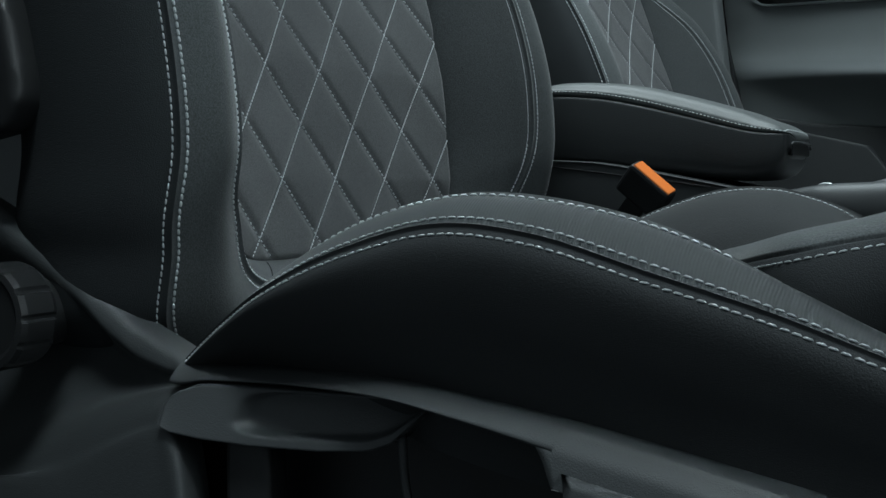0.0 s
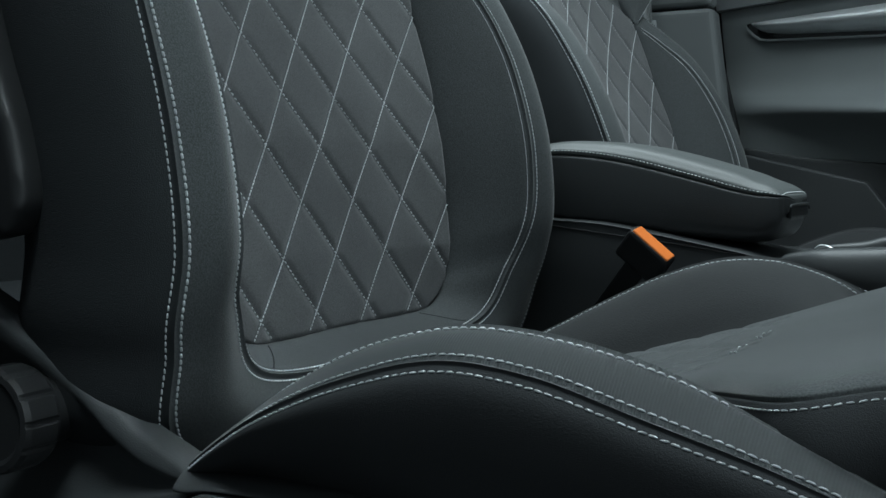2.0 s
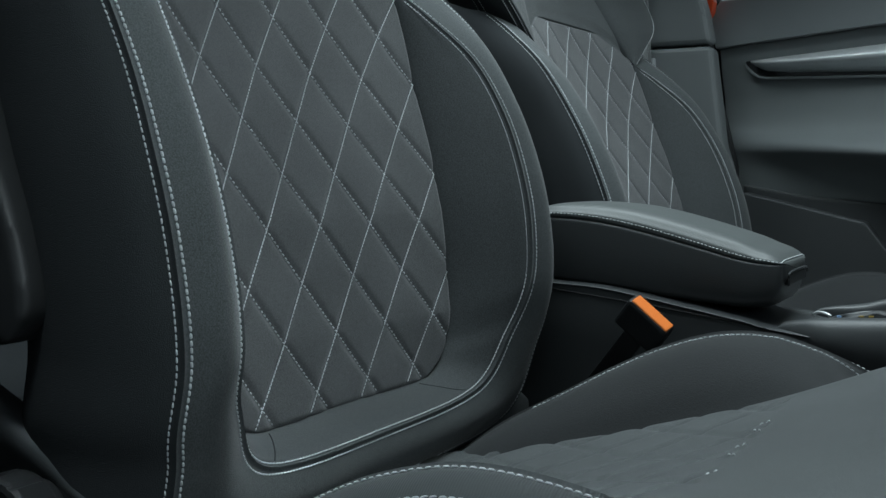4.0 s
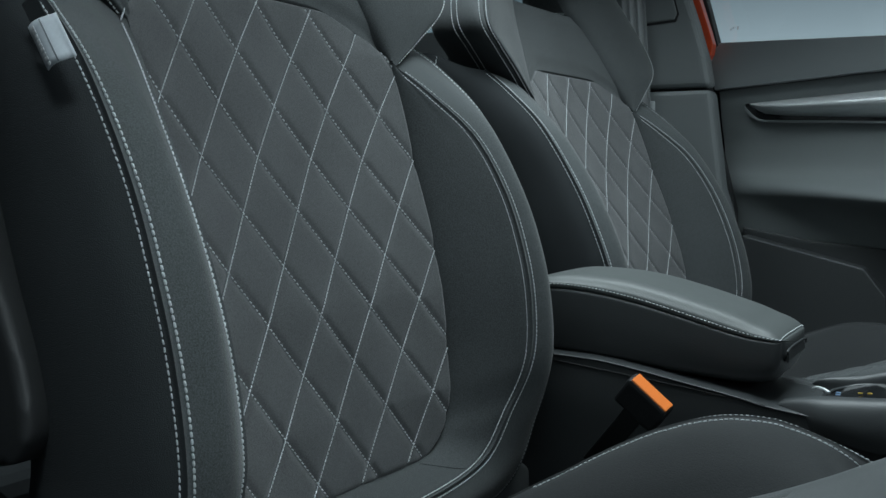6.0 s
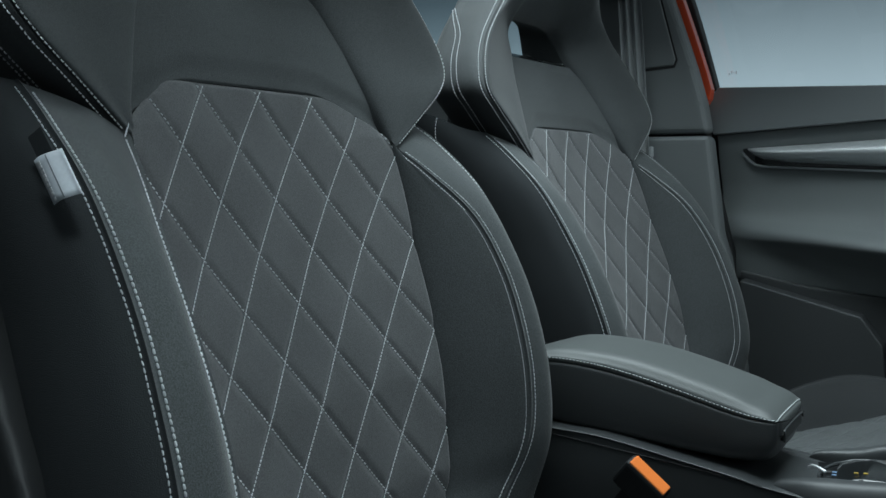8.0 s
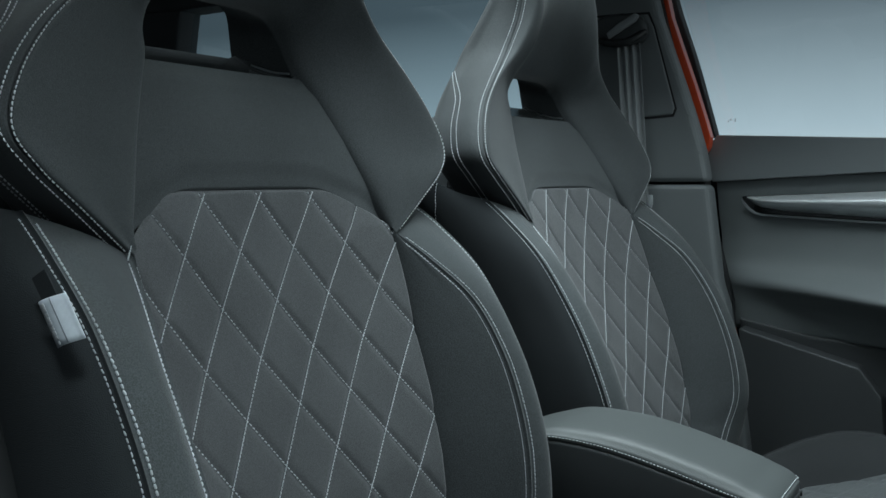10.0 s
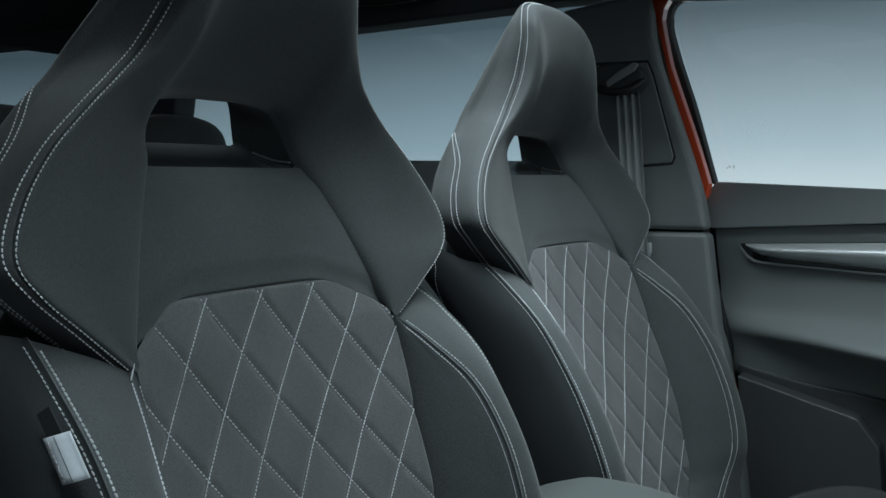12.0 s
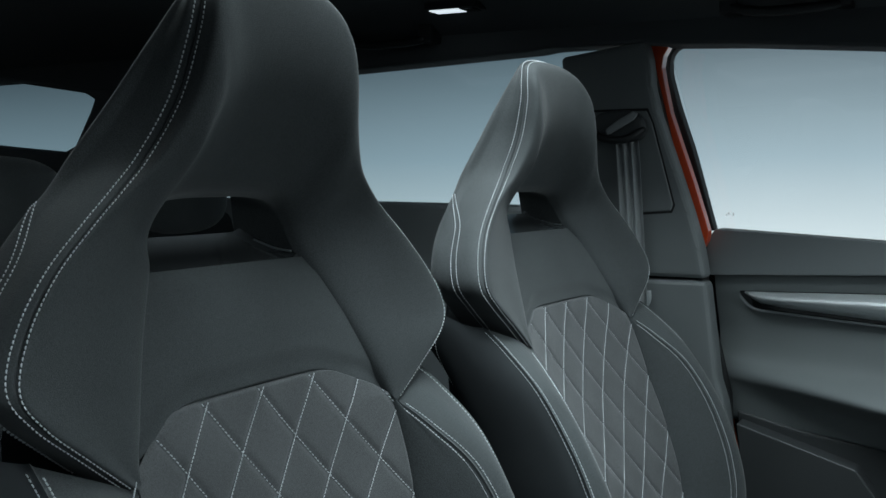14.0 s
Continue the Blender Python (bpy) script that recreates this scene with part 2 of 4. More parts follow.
        mids = (np.arange(count) + 0.5) * d[-1] / count
        mids = mids + RNG.normal(0, 0.00012, count)
        q = np.stack([np.interp(mids, d, p[:, k]) for k in range(3)], 1)
        m = np.stack([np.interp(mids, d, n[:, k]) for k in range(3)], 1)
        m /= np.linalg.norm(m, axis=1)[:, None] + 1e-12
        a = np.stack([np.interp(mids + 0.001, d, p[:, k]) - np.interp(mids - 0.001, d, p[:, k]) for k in range(3)], 1)
        a /= np.linalg.norm(a, axis=1)[:, None] + 1e-12
        b = np.cross(m, a)
        a = a + b * RNG.normal(0.06, 0.04, count)[:, None]
        base = len(verts)
        for off, r in ((-0.5, 0.35), (-0.25, 1.0), (0.25, 1.0), (0.5, 0.35)):
            drop = lift - (0.0007 if abs(off) > 0.4 else 0)
            c = q + a * (off * length) + m * drop
            for ca, sa in ((1, 0), (0, 1), (-1, 0), (0, -1)):
                verts.append(c + radius * r * (ca * b + sa * m))
        v = np.array(verts[base:])  # 16 blocks of count places
        del verts[base:]
        v = v.transpose(1, 0, 2).reshape(-1, 3)
        verts.extend(v)
        for k in range(count):
            o = base + 16 * k
            for r in range(3):
                for j in range(4):
                    x0, x1 = o + 4 * r + j, o + 4 * r + (j + 1) % 4
                    faces.append((x0, x1, x1 + 4, x0 + 4))
    bm = bmesh.new()
    vs = [bm.verts.new(q) for q in verts]
    for f in faces:
        bm.faces.new([vs[i] for i in f])
    bmesh.ops.recalc_face_normals(bm, faces=bm.faces)
    return bm


def mirrored(loop):
    """A loop of (y, x, z) from the near top to the middle, carried on to the other side; given back as (x, y, z)."""
    left = [(x, -y, z) for y, x, z in loop]
    right = [(x, y, z) for y, x, z in reversed(loop[:-1])]
    return left + right


# ---- front seats ----
# loops run from the shoulder notch down the side to the middle of the foot: (half width, x, z)
EDGE = [(0.168, -0.524, 0.716), (0.174, -0.511, 0.670), (0.175, -0.496, 0.620), (0.175, -0.481, 0.560), (0.173, -0.469, 0.510),
        (0.170, -0.4615, 0.465), (0.165, -0.4545, 0.425), (0.153, -0.454, 0.388), (0.118, -0.4565, 0.366), (0.0, -0.459, 0.365)]
SEAM_A = [(0.172, -0.520, 0.712), (0.190, -0.491, 0.686), (0.211, -0.456, 0.648), (0.218, -0.428, 0.598), (0.217, -0.409, 0.545),
          (0.214, -0.399, 0.495), (0.208, -0.398, 0.445), (0.194, -0.412, 0.400), (0.150, -0.424, 0.354), (0.0, -0.428, 0.346)]
SEAM_B = [(0.238, -0.545, 0.742), (0.246, -0.512, 0.716), (0.253, -0.470, 0.672), (0.256, -0.436, 0.610), (0.259, -0.415, 0.555),
          (0.259, -0.402, 0.500), (0.257, -0.398, 0.440), (0.252, -0.410, 0.385), (0.215, -0.430, 0.315), (0.0, -0.445, 0.300)]


def between(a, b, f, lift):
    return [tuple(np.array(p) * (1 - f) + np.array(q) * f + np.array((0, lift, 0))) for p, q in zip(a, b)]


def behind(loop, dy, dx, up=0.0):
    """A loop moved outward and back, its shoulder end lifted."""
    return [(max(0.0, y + dy * min(1, y / 0.1)), x + dx, z + up * max(0.0, 1 - i / 3.0)) for i, (y, x, z) in enumerate(loop)]


def backrest_sheet():
    lines = [between(EDGE, SEAM_A, 0.0, -0.010), EDGE, between(EDGE, SEAM_A, 0.25, 0.004), between(EDGE, SEAM_A, 0.65, 0.004), SEAM_A,
             between(SEAM_A, SEAM_B, 0.5, 0.0115), SEAM_B, behind(SEAM_B, 0.014, -0.022, 0.006), behind(SEAM_B, 0.016, -0.07, 0.024),
             behind(SEAM_B, 0.0, -0.12, 0.024), behind(SEAM_B, -0.05, -0.15, 0.010), behind(SEAM_B, -0.14, -0.165)]
    return Sheet([mirrored(l) for l in lines])


WIDE_Z = [0.363, 0.366, 0.371, 0.378, 0.388, 0.405, 0.425, 0.465, 0.51, 0.56, 0.62, 0.67, 0.712, 0.720, 0.730, 0.742, 0.749, 0.7525, 0.754]
WIDE_FAR = [0.105, 0.120, 0.132, 0.144, 0.154, 0.162, 0.166, 0.171, 0.174, 0.176, 0.176, 0.175, 0.172, 0.167, 0.151, 0.123, 0.104, 0.090, 0.074]
WIDE_NEAR = [0.105, 0.120, 0.132, 0.144, 0.154, 0.162, 0.166, 0.171, 0.174, 0.176, 0.177, 0.178, 0.179, 0.169, 0.152, 0.132, 0.121, 0.112, 0.094]


def half_width(z, y):
    """Half the width of the quilted panel at a height, on the side where y lies."""
    return np.where(np.asarray(y) < 0, np.interp(z, WIDE_Z, WIDE_NEAR), np.interp(z, WIDE_Z, WIDE_FAR))


def panel_x(z, y):
    mid = np.interp(z, [0.36, 0.42, 0.465, 0.51, 0.56, 0.60, 0.62, 0.67, 0.716, 0.76, 0.80], [-0.4605, -0.4685, -0.4765, -0.4845, -0.4975, -0.509, -0.515, -0.527, -0.537, -0.545, -0.5545])
    w = np.interp(z, [0.36, 0.42, 0.72, 0.76], [0.006, 0.013, 0.017, 0.006])
    return mid + w * (np.abs(y) / 0.17) ** 2.2


PITCH, ROW, ROW0, MID0 = 0.0705, 0.0408, 0.6658, -0.0034


def quilt(y, z):
    """How far a place lies from the two families of stitch lines, in metres."""
    k = 0.5 * PITCH / ROW
    out = []
    for sgn in (1, -1):
        u = (y - MID0 - sgn * k * (z - ROW0)) / PITCH
        out.append(np.abs(u - np.round(u)) * PITCH / math.hypot(1, k))
    return out


def panel_bm():
    zs = 0.363 + (0.754 - 0.363) * np.r_[np.linspace(0, 0.985, 235), np.linspace(0.988, 1, 8)]
    us = np.linspace(-1, 1, 161)
    z = np.repeat(zs[:, None], len(us), 1)
    side = np.repeat(us[None, :], len(zs), 0)
    y = half_width(z, side) * side
    d1, d2 = quilt(y, z)
    puff = 0.0017 * (1 - np.exp(-(d1 / 0.0036) ** 2)) * (1 - np.exp(-(d2 / 0.0036) ** 2))
    puff += 0.0005 * np.minimum(1, np.minimum(d1, d2) / 0.018)
    rim = np.clip((half_width(z, side) - np.abs(y)) / 0.004, 0, 1) * np.clip((z - 0.363) / 0.005, 0, 1) * np.clip((0.754 - z) / 0.0025, 0, 1)
    x = panel_x(z, y) + puff * np.sqrt(rim) - 0.0015 * (1 - rim) ** 2
    x += 0.0006 * np.sin(y * 61 + z * 23) * np.sin(z * 47 - y * 19)
    return grid_bm(np.stack([x, y, z], 2)[::-1])


def panel_lines(sgn):
    """The stitch lines of one family, cut to the panel."""
    k, out = 0.5 * PITCH / ROW, []
    for i in range(-8, 9):
        z = np.linspace(0.367, 0.752, 500)
        y = MID0 + i * PITCH + sgn * k * (z - ROW0)
        ok = np.abs(y) < half_width(z, y) - 0.002
        if ok.sum() < 12:
            continue
        y, z = y[ok], z[ok]
        p = np.stack([panel_x(z, y) + 0.0003, y, z], 1)
        out.append((p, np.tile((0.96, 0.0, 0.28), (len(z), 1))))
    return out


# wings and head: the outline, and the inner line along the upper panel and round the opening
OUTLINE = [(0.172, -0.522, 0.712), (0.215, -0.518, 0.743), (0.250, -0.515, 0.770), (0.265, -0.519, 0.794), (0.250, -0.526, 0.827), (0.220, -0.533, 0.860),
           (0.183, -0.538, 0.890), (0.153, -0.541, 0.913), (0.125, -0.545, 0.938), (0.102, -0.540, 0.980), (0.090, -0.532, 1.028), (0.078, -0.534, 1.060),
           (0.050, -0.542, 1.082), (0.0, -0.545, 1.089)]
INNER = [(0.166, -0.528, 0.718), (0.160, -0.532, 0.732), (0.148, -0.540, 0.757), (0.137, -0.548, 0.780), (0.124, -0.558, 0.804), (0.110, -0.568, 0.830),
         (0.098, -0.577, 0.853), (0.095, -0.584, 0.868), (0.092, -0.588, 0.882), (0.086, -0.590, 0.894), (0.074, -0.589, 0.902), (0.055, -0.588, 0.906),
         (0.028, -0.587, 0.908), (0.0, -0.587, 0.908)]


def padded(f, full, wide=0.0, start=6.0, rise=0.007):
    """A line between the inner line and the outline, swelling forward over the head."""
    out = []
    for i, p in enumerate(between(INNER, OUTLINE, f, rise)):
        k = min(1.0, max(0.0, (i - start) / 3.0))
        k = k * k * (3 - 2 * k)
        out.append((p[0] + wide * k * min(1, p[0] / 0.05), p[1] + full * k, p[2]))
    return out


HEAD_Z = [0.71, 0.80, 0.86, 0.89, 0.918, 0.945, 0.97, 1.007, 1.03, 1.05, 1.075, 1.09]
REAR_SEAM = [0.038, 0.044, 0.046, 0.052, 0.050, 0.040, 0.034, 0.028, 0.022, 0.016, 0.008, 0.005]
REAR_IN = [0.000, 0.000, 0.000, -0.005, -0.008, -0.014, -0.012, -0.007, -0.004, -0.002, 0.0, 0.0]
REAR_EDGE = [0.078, 0.090, 0.082, 0.072, 0.067, 0.055, 0.050, 0.044, 0.038, 0.029, 0.014, 0.009]
EDGE_IN = [0.024, 0.020, 0.012, -0.002, -0.009, -0.023, -0.021, -0.011, -0.006, -0.002, 0.0, 0.0]


def tunnel(z):
    """Depth of the opening at a height."""
    return float(np.interp(z, [0.72, 0.85, 0.908], [0.080, 0.068, 0.050]))


def head_sheet():
    def aft(depth, inset, drop=0.0):
        out = []
        for y, x, z in OUTLINE:
            e = np.interp(z, HEAD_Z, inset)
            out.append((max(0.0, y - e * min(1, y / 0.06)), x - np.interp(z, HEAD_Z, depth), z - drop * max(0.0, z - 0.93)))
        return out
    edge = aft(REAR_EDGE, EDGE_IN, drop=0.05)
    lines = [[(y, x - tunnel(z), z + 0.004 + 0.010 * (z > 0.89)) for y, x, z in INNER], [(y, x - 0.012, z) for y, x, z in INNER], INNER, padded(0.11, 0.010, 0.0, 7.0, 0.0085),
             padded(0.55, 0.034, 0.0, 6.5), padded(0.93, 0.020, 0.006, 6.0, 0.006), OUTLINE,
             [(y + 0.005 * min(1, y / 0.05), x - 0.018 * min(1.0, np.interp(z, HEAD_Z, REAR_SEAM) / 0.05), z + 0.001) for y, x, z in OUTLINE],
             aft(REAR_SEAM, REAR_IN), edge, [tuple(0.5 * np.array(a) + 0.5 * np.array((b[0], b[1] - tunnel(b[2]), b[2])) + np.array((0.006, -0.006, 0))) for a, b in zip(edge, INNER)],
             [(y, x - tunnel(z), z + 0.004 + 0.010 * (z > 0.89)) for y, x, z in INNER]]
    head = Sheet([mirrored(l) for l in lines])
    for k, f in ((4, 0.4), (5, 1.0), (6, 1.0), (7, 0.7)):
        near = head.c[k, :, 1] < -0.06
        head.c[k, near, 0] -= f * np.interp(head.c[k, near, 2], [0.74, 0.77, 0.86, 0.915, 0.945, 0.98], [0, 0.003, 0.006, 0.006, 0.003, 0])
    return head


def upper_panel_bm():
    """The plain panel between the quilting and the opening under the head."""
    rows = []
    for f in np.r_[0, 0.005, 0.010, 0.016, 0.024, 0.036, np.linspace(0.055, 1, 34)]:
        row = []
        for u in np.linspace(-1.09, 1.09, 45):
            lz = float(np.interp(-abs(u) * 0.168, [-w for w in (WIDE_NEAR if u < 0 else WIDE_FAR)[12:]] + [0.0], WIDE_Z[12:] + [0.7545])) + 0.0002
            z = lz + (0.851 - lz) * f
            y = u * np.interp(z, [0.716, 0.732, 0.757, 0.780, 0.804, 0.830, 0.853], [0.170, 0.163, 0.151, 0.140, 0.127, 0.112, 0.100])
            x = np.interp(z, [0.716, 0.76, 0.80, 0.853], [-0.536, -0.546, -0.558, -0.577]) + 0.006 * (abs(y) / 0.17) ** 2
            x += 0.0042 * min(1, f * 4.5, (1 - f) * 8)
            near = math.exp(-(f / 0.22) ** 2)
            seam = float(panel_x(z, min(abs(y), 0.125))) + 0.0008 * min(1, f * 60) - 0.0015 * (1 - min(1, f * 75))
            row.append((x + near * max(0.0, seam - x), y, z))
        rows.append(row)
    return grid_bm(np.array(rows)[::-1])


# cushion: stations along x
CX = [-0.52, -0.45, -0.395, -0.346, -0.305, -0.262, -0.216, -0.172, -0.125, -0.080, -0.040, 0.010, 0.060, 0.105]
CZ_A = [0.245, 0.286, 0.327, 0.356, 0.380, 0.401, 0.4125, 0.411, 0.400, 0.380, 0.361, 0.340, 0.320, 0.292]
CZ_B = [0.235, 0.276, 0.320, 0.350, 0.371, 0.389, 0.4010, 0.398, 0.385, 0.372, 0.358, 0.341, 0.322, 0.290]
RIGHT_DROP = [0.0, 0.0, 0.0, -0.001, -0.002, -0.003, -0.001, 0.001, -0.003, -0.006, -0.004, 0.0, 0.0, 0.0]
RIGHT_IN = 0.095
CW = [0.76, 0.79, 0.845, 0.92, 0.98, 1.0, 1.0, 1.0, 1.0, 1.0, 1.0, 1.0, 1.0, 1.0]
CZ_C = [0.300, 0.302, 0.310, 0.320, 0.330, 0.342, 0.356, 0.3695, 0.3845, 0.3975, 0.406, 0.411, 0.407, 0.377]


# rim of the side cover, under which the cushion's side runs
TOPX = [-0.56, -0.50, -0.46, -0.423, -0.388, -0.362, -0.32, -0.282, -0.246, -0.219, -0.162, -0.114, -0.071, 0.0, 0.10]
TOPZ = [0.410, 0.3845, 0.361, 0.3385, 0.3255, 0.3250, 0.3275, 0.3295, 0.330, 0.328, 0.322, 0.315, 0.308, 0.296, 0.280]
TOPV = [0.258, 0.260, 0.262, 0.264, 0.266, 0.268, 0.275, 0.283, 0.291, 0.294, 0.299, 0.304, 0.308, 0.31, 0.31]

INNER_NEAR = ((0.16, CZ_C, -0.03, 0), (0.188, CZ_C, -0.006, 0), (0.222, None, 0.40, 0), (0.266, None, 0.86, 0))
INNER_FAR = ((0.195, CZ_C, -0.03, 0), (0.217, CZ_C, -0.004, 0), (0.238, None, 0.45, 0), (0.264, None, 0.88, 0))


def cushion_bolster_sheet(inner, fade):
    lines = []
    for y, base, dz, dx in inner + ((0.286, CZ_A, 0.0, 0), (0.299, None, -1, 0),
                            (0.310, CZ_B, 0.0, 0), (0.004, TOPZ, 0.16, 0.0), (0.0015, TOPZ, 0.50, 0.22), (-0.002, TOPZ, 0.88, 0.75), (-0.002, TOPZ, 1.45, 1.25)):
        line = []
        for x, za, zb, zc, cw in zip(CX, CZ_A, CZ_B, CZ_C, CW):
            lowc = min(zc, za - 0.004)
            if base is TOPZ:
                foot, rim = min(float(np.interp(x, TOPX, TOPZ)), zb - 0.012), float(np.interp(x, TOPX, TOPV)) - 0.010
                side = 0.310 * cw + y
                line.append((x, -(side + (min(rim, side) - side) * dx), zb + (foot - zb) * dz))
                continue
            if base is CZ_A:
                z = za
            elif base is CZ_B:
                z = zb + dz
            elif base is CZ_C:
                z = lowc + dz
            elif dz == -1:
                z = 0.55 * za + 0.45 * zb + 0.003
            else:
                z = lowc + (za - lowc) * dz - 0.03 * min(1.0, max(0.0, (x - fade) / 0.055))
            line.append((x, -y * cw ** (1 + dx), z))
        lines.append(line)
    return Sheet(lines)


def cushion_centre_sheet():
    lines = []
    for y, dz in ((-0.276, -0.055), (-0.286, -0.024), (-0.281, -0.005), (-0.262, 0.002), (-0.21, 0.001), (-0.12, -0.001), (0, -0.004), (0.12, -0.001), (0.21, 0.001),
                  (0.262, 0.002), (0.281, -0.005), (0.286, -0.024), (0.276, -0.055)):
        line = []
        for x, zc in zip(CX, CZ_C):
            k = np.clip((x + 0.150) / 0.06, 0, 1)
            side = y * (0.63 + 0.37 * k * k * (3 - 2 * k)) * (0.67 if y > 0 else 1.0)
            line.append((x, side, zc + dz))
        lines.append(line)
    return Sheet(lines)


def side_lines(sh, line, offs, s0, s1, n=400):
    out = []
    for o in offs:
        out.append(sh.along(np.linspace(s0, s1, n), np.full(n, line + o)))
    return out


def out_from(lines, centre):
    """Turns directions away from a middle point."""
    res = []
    for p, n in lines:
        sg = np.sign(np.einsum("ij,ij->i", n, p - np.array(centre)))
        res.append((p, n * sg[:, None]))
    return res


def thread(name, lines, parent, mat=None, **how):
    """Pale sewing thread: its stitches are past counting."""
    return tagged(part(name, stitches(lines, **how), mat or M_THREAD, parent, "grey thread" if mat else "pale grey thread"), kind="stuff")


def leant(ob, k):
    """Leans a part of the backrest back by k metres a metre of height."""
    if k:
        for v in ob.data.vertices:
            v.co.x -= k * (v.co.z - 0.6)
    return ob


def build_seat(k):
    seat = thing("front_seat", "dark grey quilted cloth sports front seat with pale stitching", "car seat", "front seats")
    rest = backrest_sheet()
    s = spaced(19, 9)
    part("inner_face", sheet_bm(rest, s, spaced(12, 5, (4,))[spaced(12, 5, (4,)) <= 4.0], (4,)), M_CLOTH, seat)
    c = spaced(12, 5, (4, 6))
    part("bolster", sheet_bm(rest, s, c[(c >= 4.0) & (c <= 6.0)], (4, 6)), M_STRIP, seat, "ribbed dark grey cloth bolster")
    part("side_panel", sheet_bm(rest, s, c[c >= 6.0], (6,)), M_SIDE, seat, "black cloth side panel")
    lines = side_lines(rest, 4, (-0.20, 0.20), 0.25, 17.75, 1200)
    thread("edge_stitching", out_from(lines, (-0.60, 0, 0.55)), seat, pitch=0.0036, length=0.0034, radius=0.00056)
    thread("corded_stitching", out_from(side_lines(rest, 6, (-0.15,), 0.2, 17.8, 900), (-0.60, 0, 0.55)), seat, M_DIM, pitch=0.0040, length=0.0037, radius=0.00075, lift=0.0003)
    thread("outer_stitching", out_from(side_lines(rest, 6, (0.16,), 0.2, 17.8, 900), (-0.60, 0, 0.55)), seat, M_DIM, pitch=0.0042, length=0.0036, radius=0.0005)
    if k:
        ss = np.linspace(0.0, 2.3, 200)
        thread("side_stitching", out_from([rest.along(ss, np.interp(ss, [0, 1, 2, 2.3], [7.7, 8.4, 9.4, 9.75]))], (-0.60, 0, 0.55)), seat, radius=0.0005)
    part("quilted_panel", panel_bm(), M_PANEL, seat, "diamond-quilted grey cloth panel")
    thread("quilt_stitching", panel_lines(1), seat, pitch=0.0032, length=0.0028, radius=0.00054, lift=0.0005)
    thread("cross_stitching", panel_lines(-1), seat, pitch=0.0041, length=0.0027, radius=0.00054 if not k else 0.00027, lift=0.0003)
    for s0, s1 in ((8.12, 8.05), (9.82, 9.93)):
        (p, q), = out_from([rest.along(np.linspace(s0, s1, 12), np.linspace(1.25, 3.6, 12))], (-0.60, 0, 0.55))
        part("strip_seam", tube(p + 0.0002 * q, 0.0006, 14, 6), M_SIDE, seat, "dark short seam")
    part("upper_panel", upper_panel_bm(), M_CLOTH, seat, "plain dark grey cloth panel")
    head = head_sheet()
    ch = spaced(12, 6, (2, 6, 8))
    sh = spaced(27, 6)
    part("headrest", sheet_bm(head, sh, ch, (6,)), M_CLOTH, seat, "integrated winged headrest with an oval opening")
    hl = side_lines(head, 6, (-0.28, 0.42), 0.1, 25.9, 1500)
    thread("headrest_stitching", out_from(hl, (-0.60, 0, 0.90)), seat)
    thread("wing_stitching", out_from([head.along(np.linspace(22.2, 25.9, 300), np.linspace(5.5, 5.15, 300))], (-0.60, 0, 0.80)), seat, radius=0.0005)
    hr = []
    for o in (-0.13, 0.13):
        for s0, s1 in ((0.4, 6.6), (19.4, 25.6)):
            ss = np.linspace(s0, s1, 500)
            up = np.clip((13 - np.abs(ss - 13) - 5.0) / 1.6, 0, 1)
            hr.append(head.along(ss, 8.0 + o + 0.9 * up * up))
    thread("rear_stitching", out_from(hr, (-0.60, 0, 0.85)), seat, radius=0.0006)
    # trim in the opening under the head
    rows = []
    for f in np.linspace(0, 1, 26):
        rows.append([(-0.5770 - 0.064 * f, y * (1 - 0.02 * f), 0.8500 + 0.022 * f ** 1.5 + 0.004 * max(0.0, abs(y) / 0.097 - 0.9) / 0.1) for y in np.linspace(-0.097, 0.097, 32)])
    bm = grid_bm(np.array(rows))
    r = bmesh.ops.extrude_face_region(bm, geom=bm.faces[:])
    bmesh.ops.translate(bm, verts=[v for v in r["geom"] if isinstance(v, bmesh.types.BMVert)], vec=(0.001, 0, -0.0035))
    bmesh.ops.recalc_face_normals(bm, faces=bm.faces)
    # thin chrome bar added as the glint along the trim's right edge
    edge = tube([(-0.582, 0.0945, 0.8560), (-0.600, 0.0935, 0.8585), (-0.622, 0.092, 0.8655)], 0.0011, 24, 6)
    part("trim_edge", edge, M_CHROME, seat, "added bright bar for the glint on the trim's edge")
    part("opening_trim", bm, M_SHELF, seat, "glossy black plastic trim", smooth=False)
    # back shell
    rows = [[(x, y, z) for y in np.linspace(-w, w, 16)] for x, w, z in ((-0.60, 0.13, 0.28), (-0.605, 0.15, 0.40), (-0.61, 0.155, 0.52), (-0.625, 0.15, 0.64), (-0.635, 0.14, 0.74), (-0.640, 0.11, 0.82))]
    part("back_shell", grid_bm(np.array(rows)), M_BLACK, seat, "black moulded back shell")
    core = prism([(-0.195, 0.60), (0.195, 0.60), (0.185, 0.74), (0.160, 0.79), (0.10, 0.835), (-0.10, 0.835), (-0.160, 0.79), (-0.185, 0.74)], "x", -0.640, -0.575, 0.018, 4)
    part("back_core", core, M_SIDE, seat, "black cloth rear of the backrest")
    for ob in list(seat.children):
        leant(ob, k)
    # cushion
    cc = spaced(11, 5, (4, 6))
    cs = spaced(14, 8)
    for sign in (1, -1):
        bol = cushion_bolster_sheet(INNER_NEAR if sign > 0 else INNER_FAR, -0.15 if sign > 0 else -0.13)
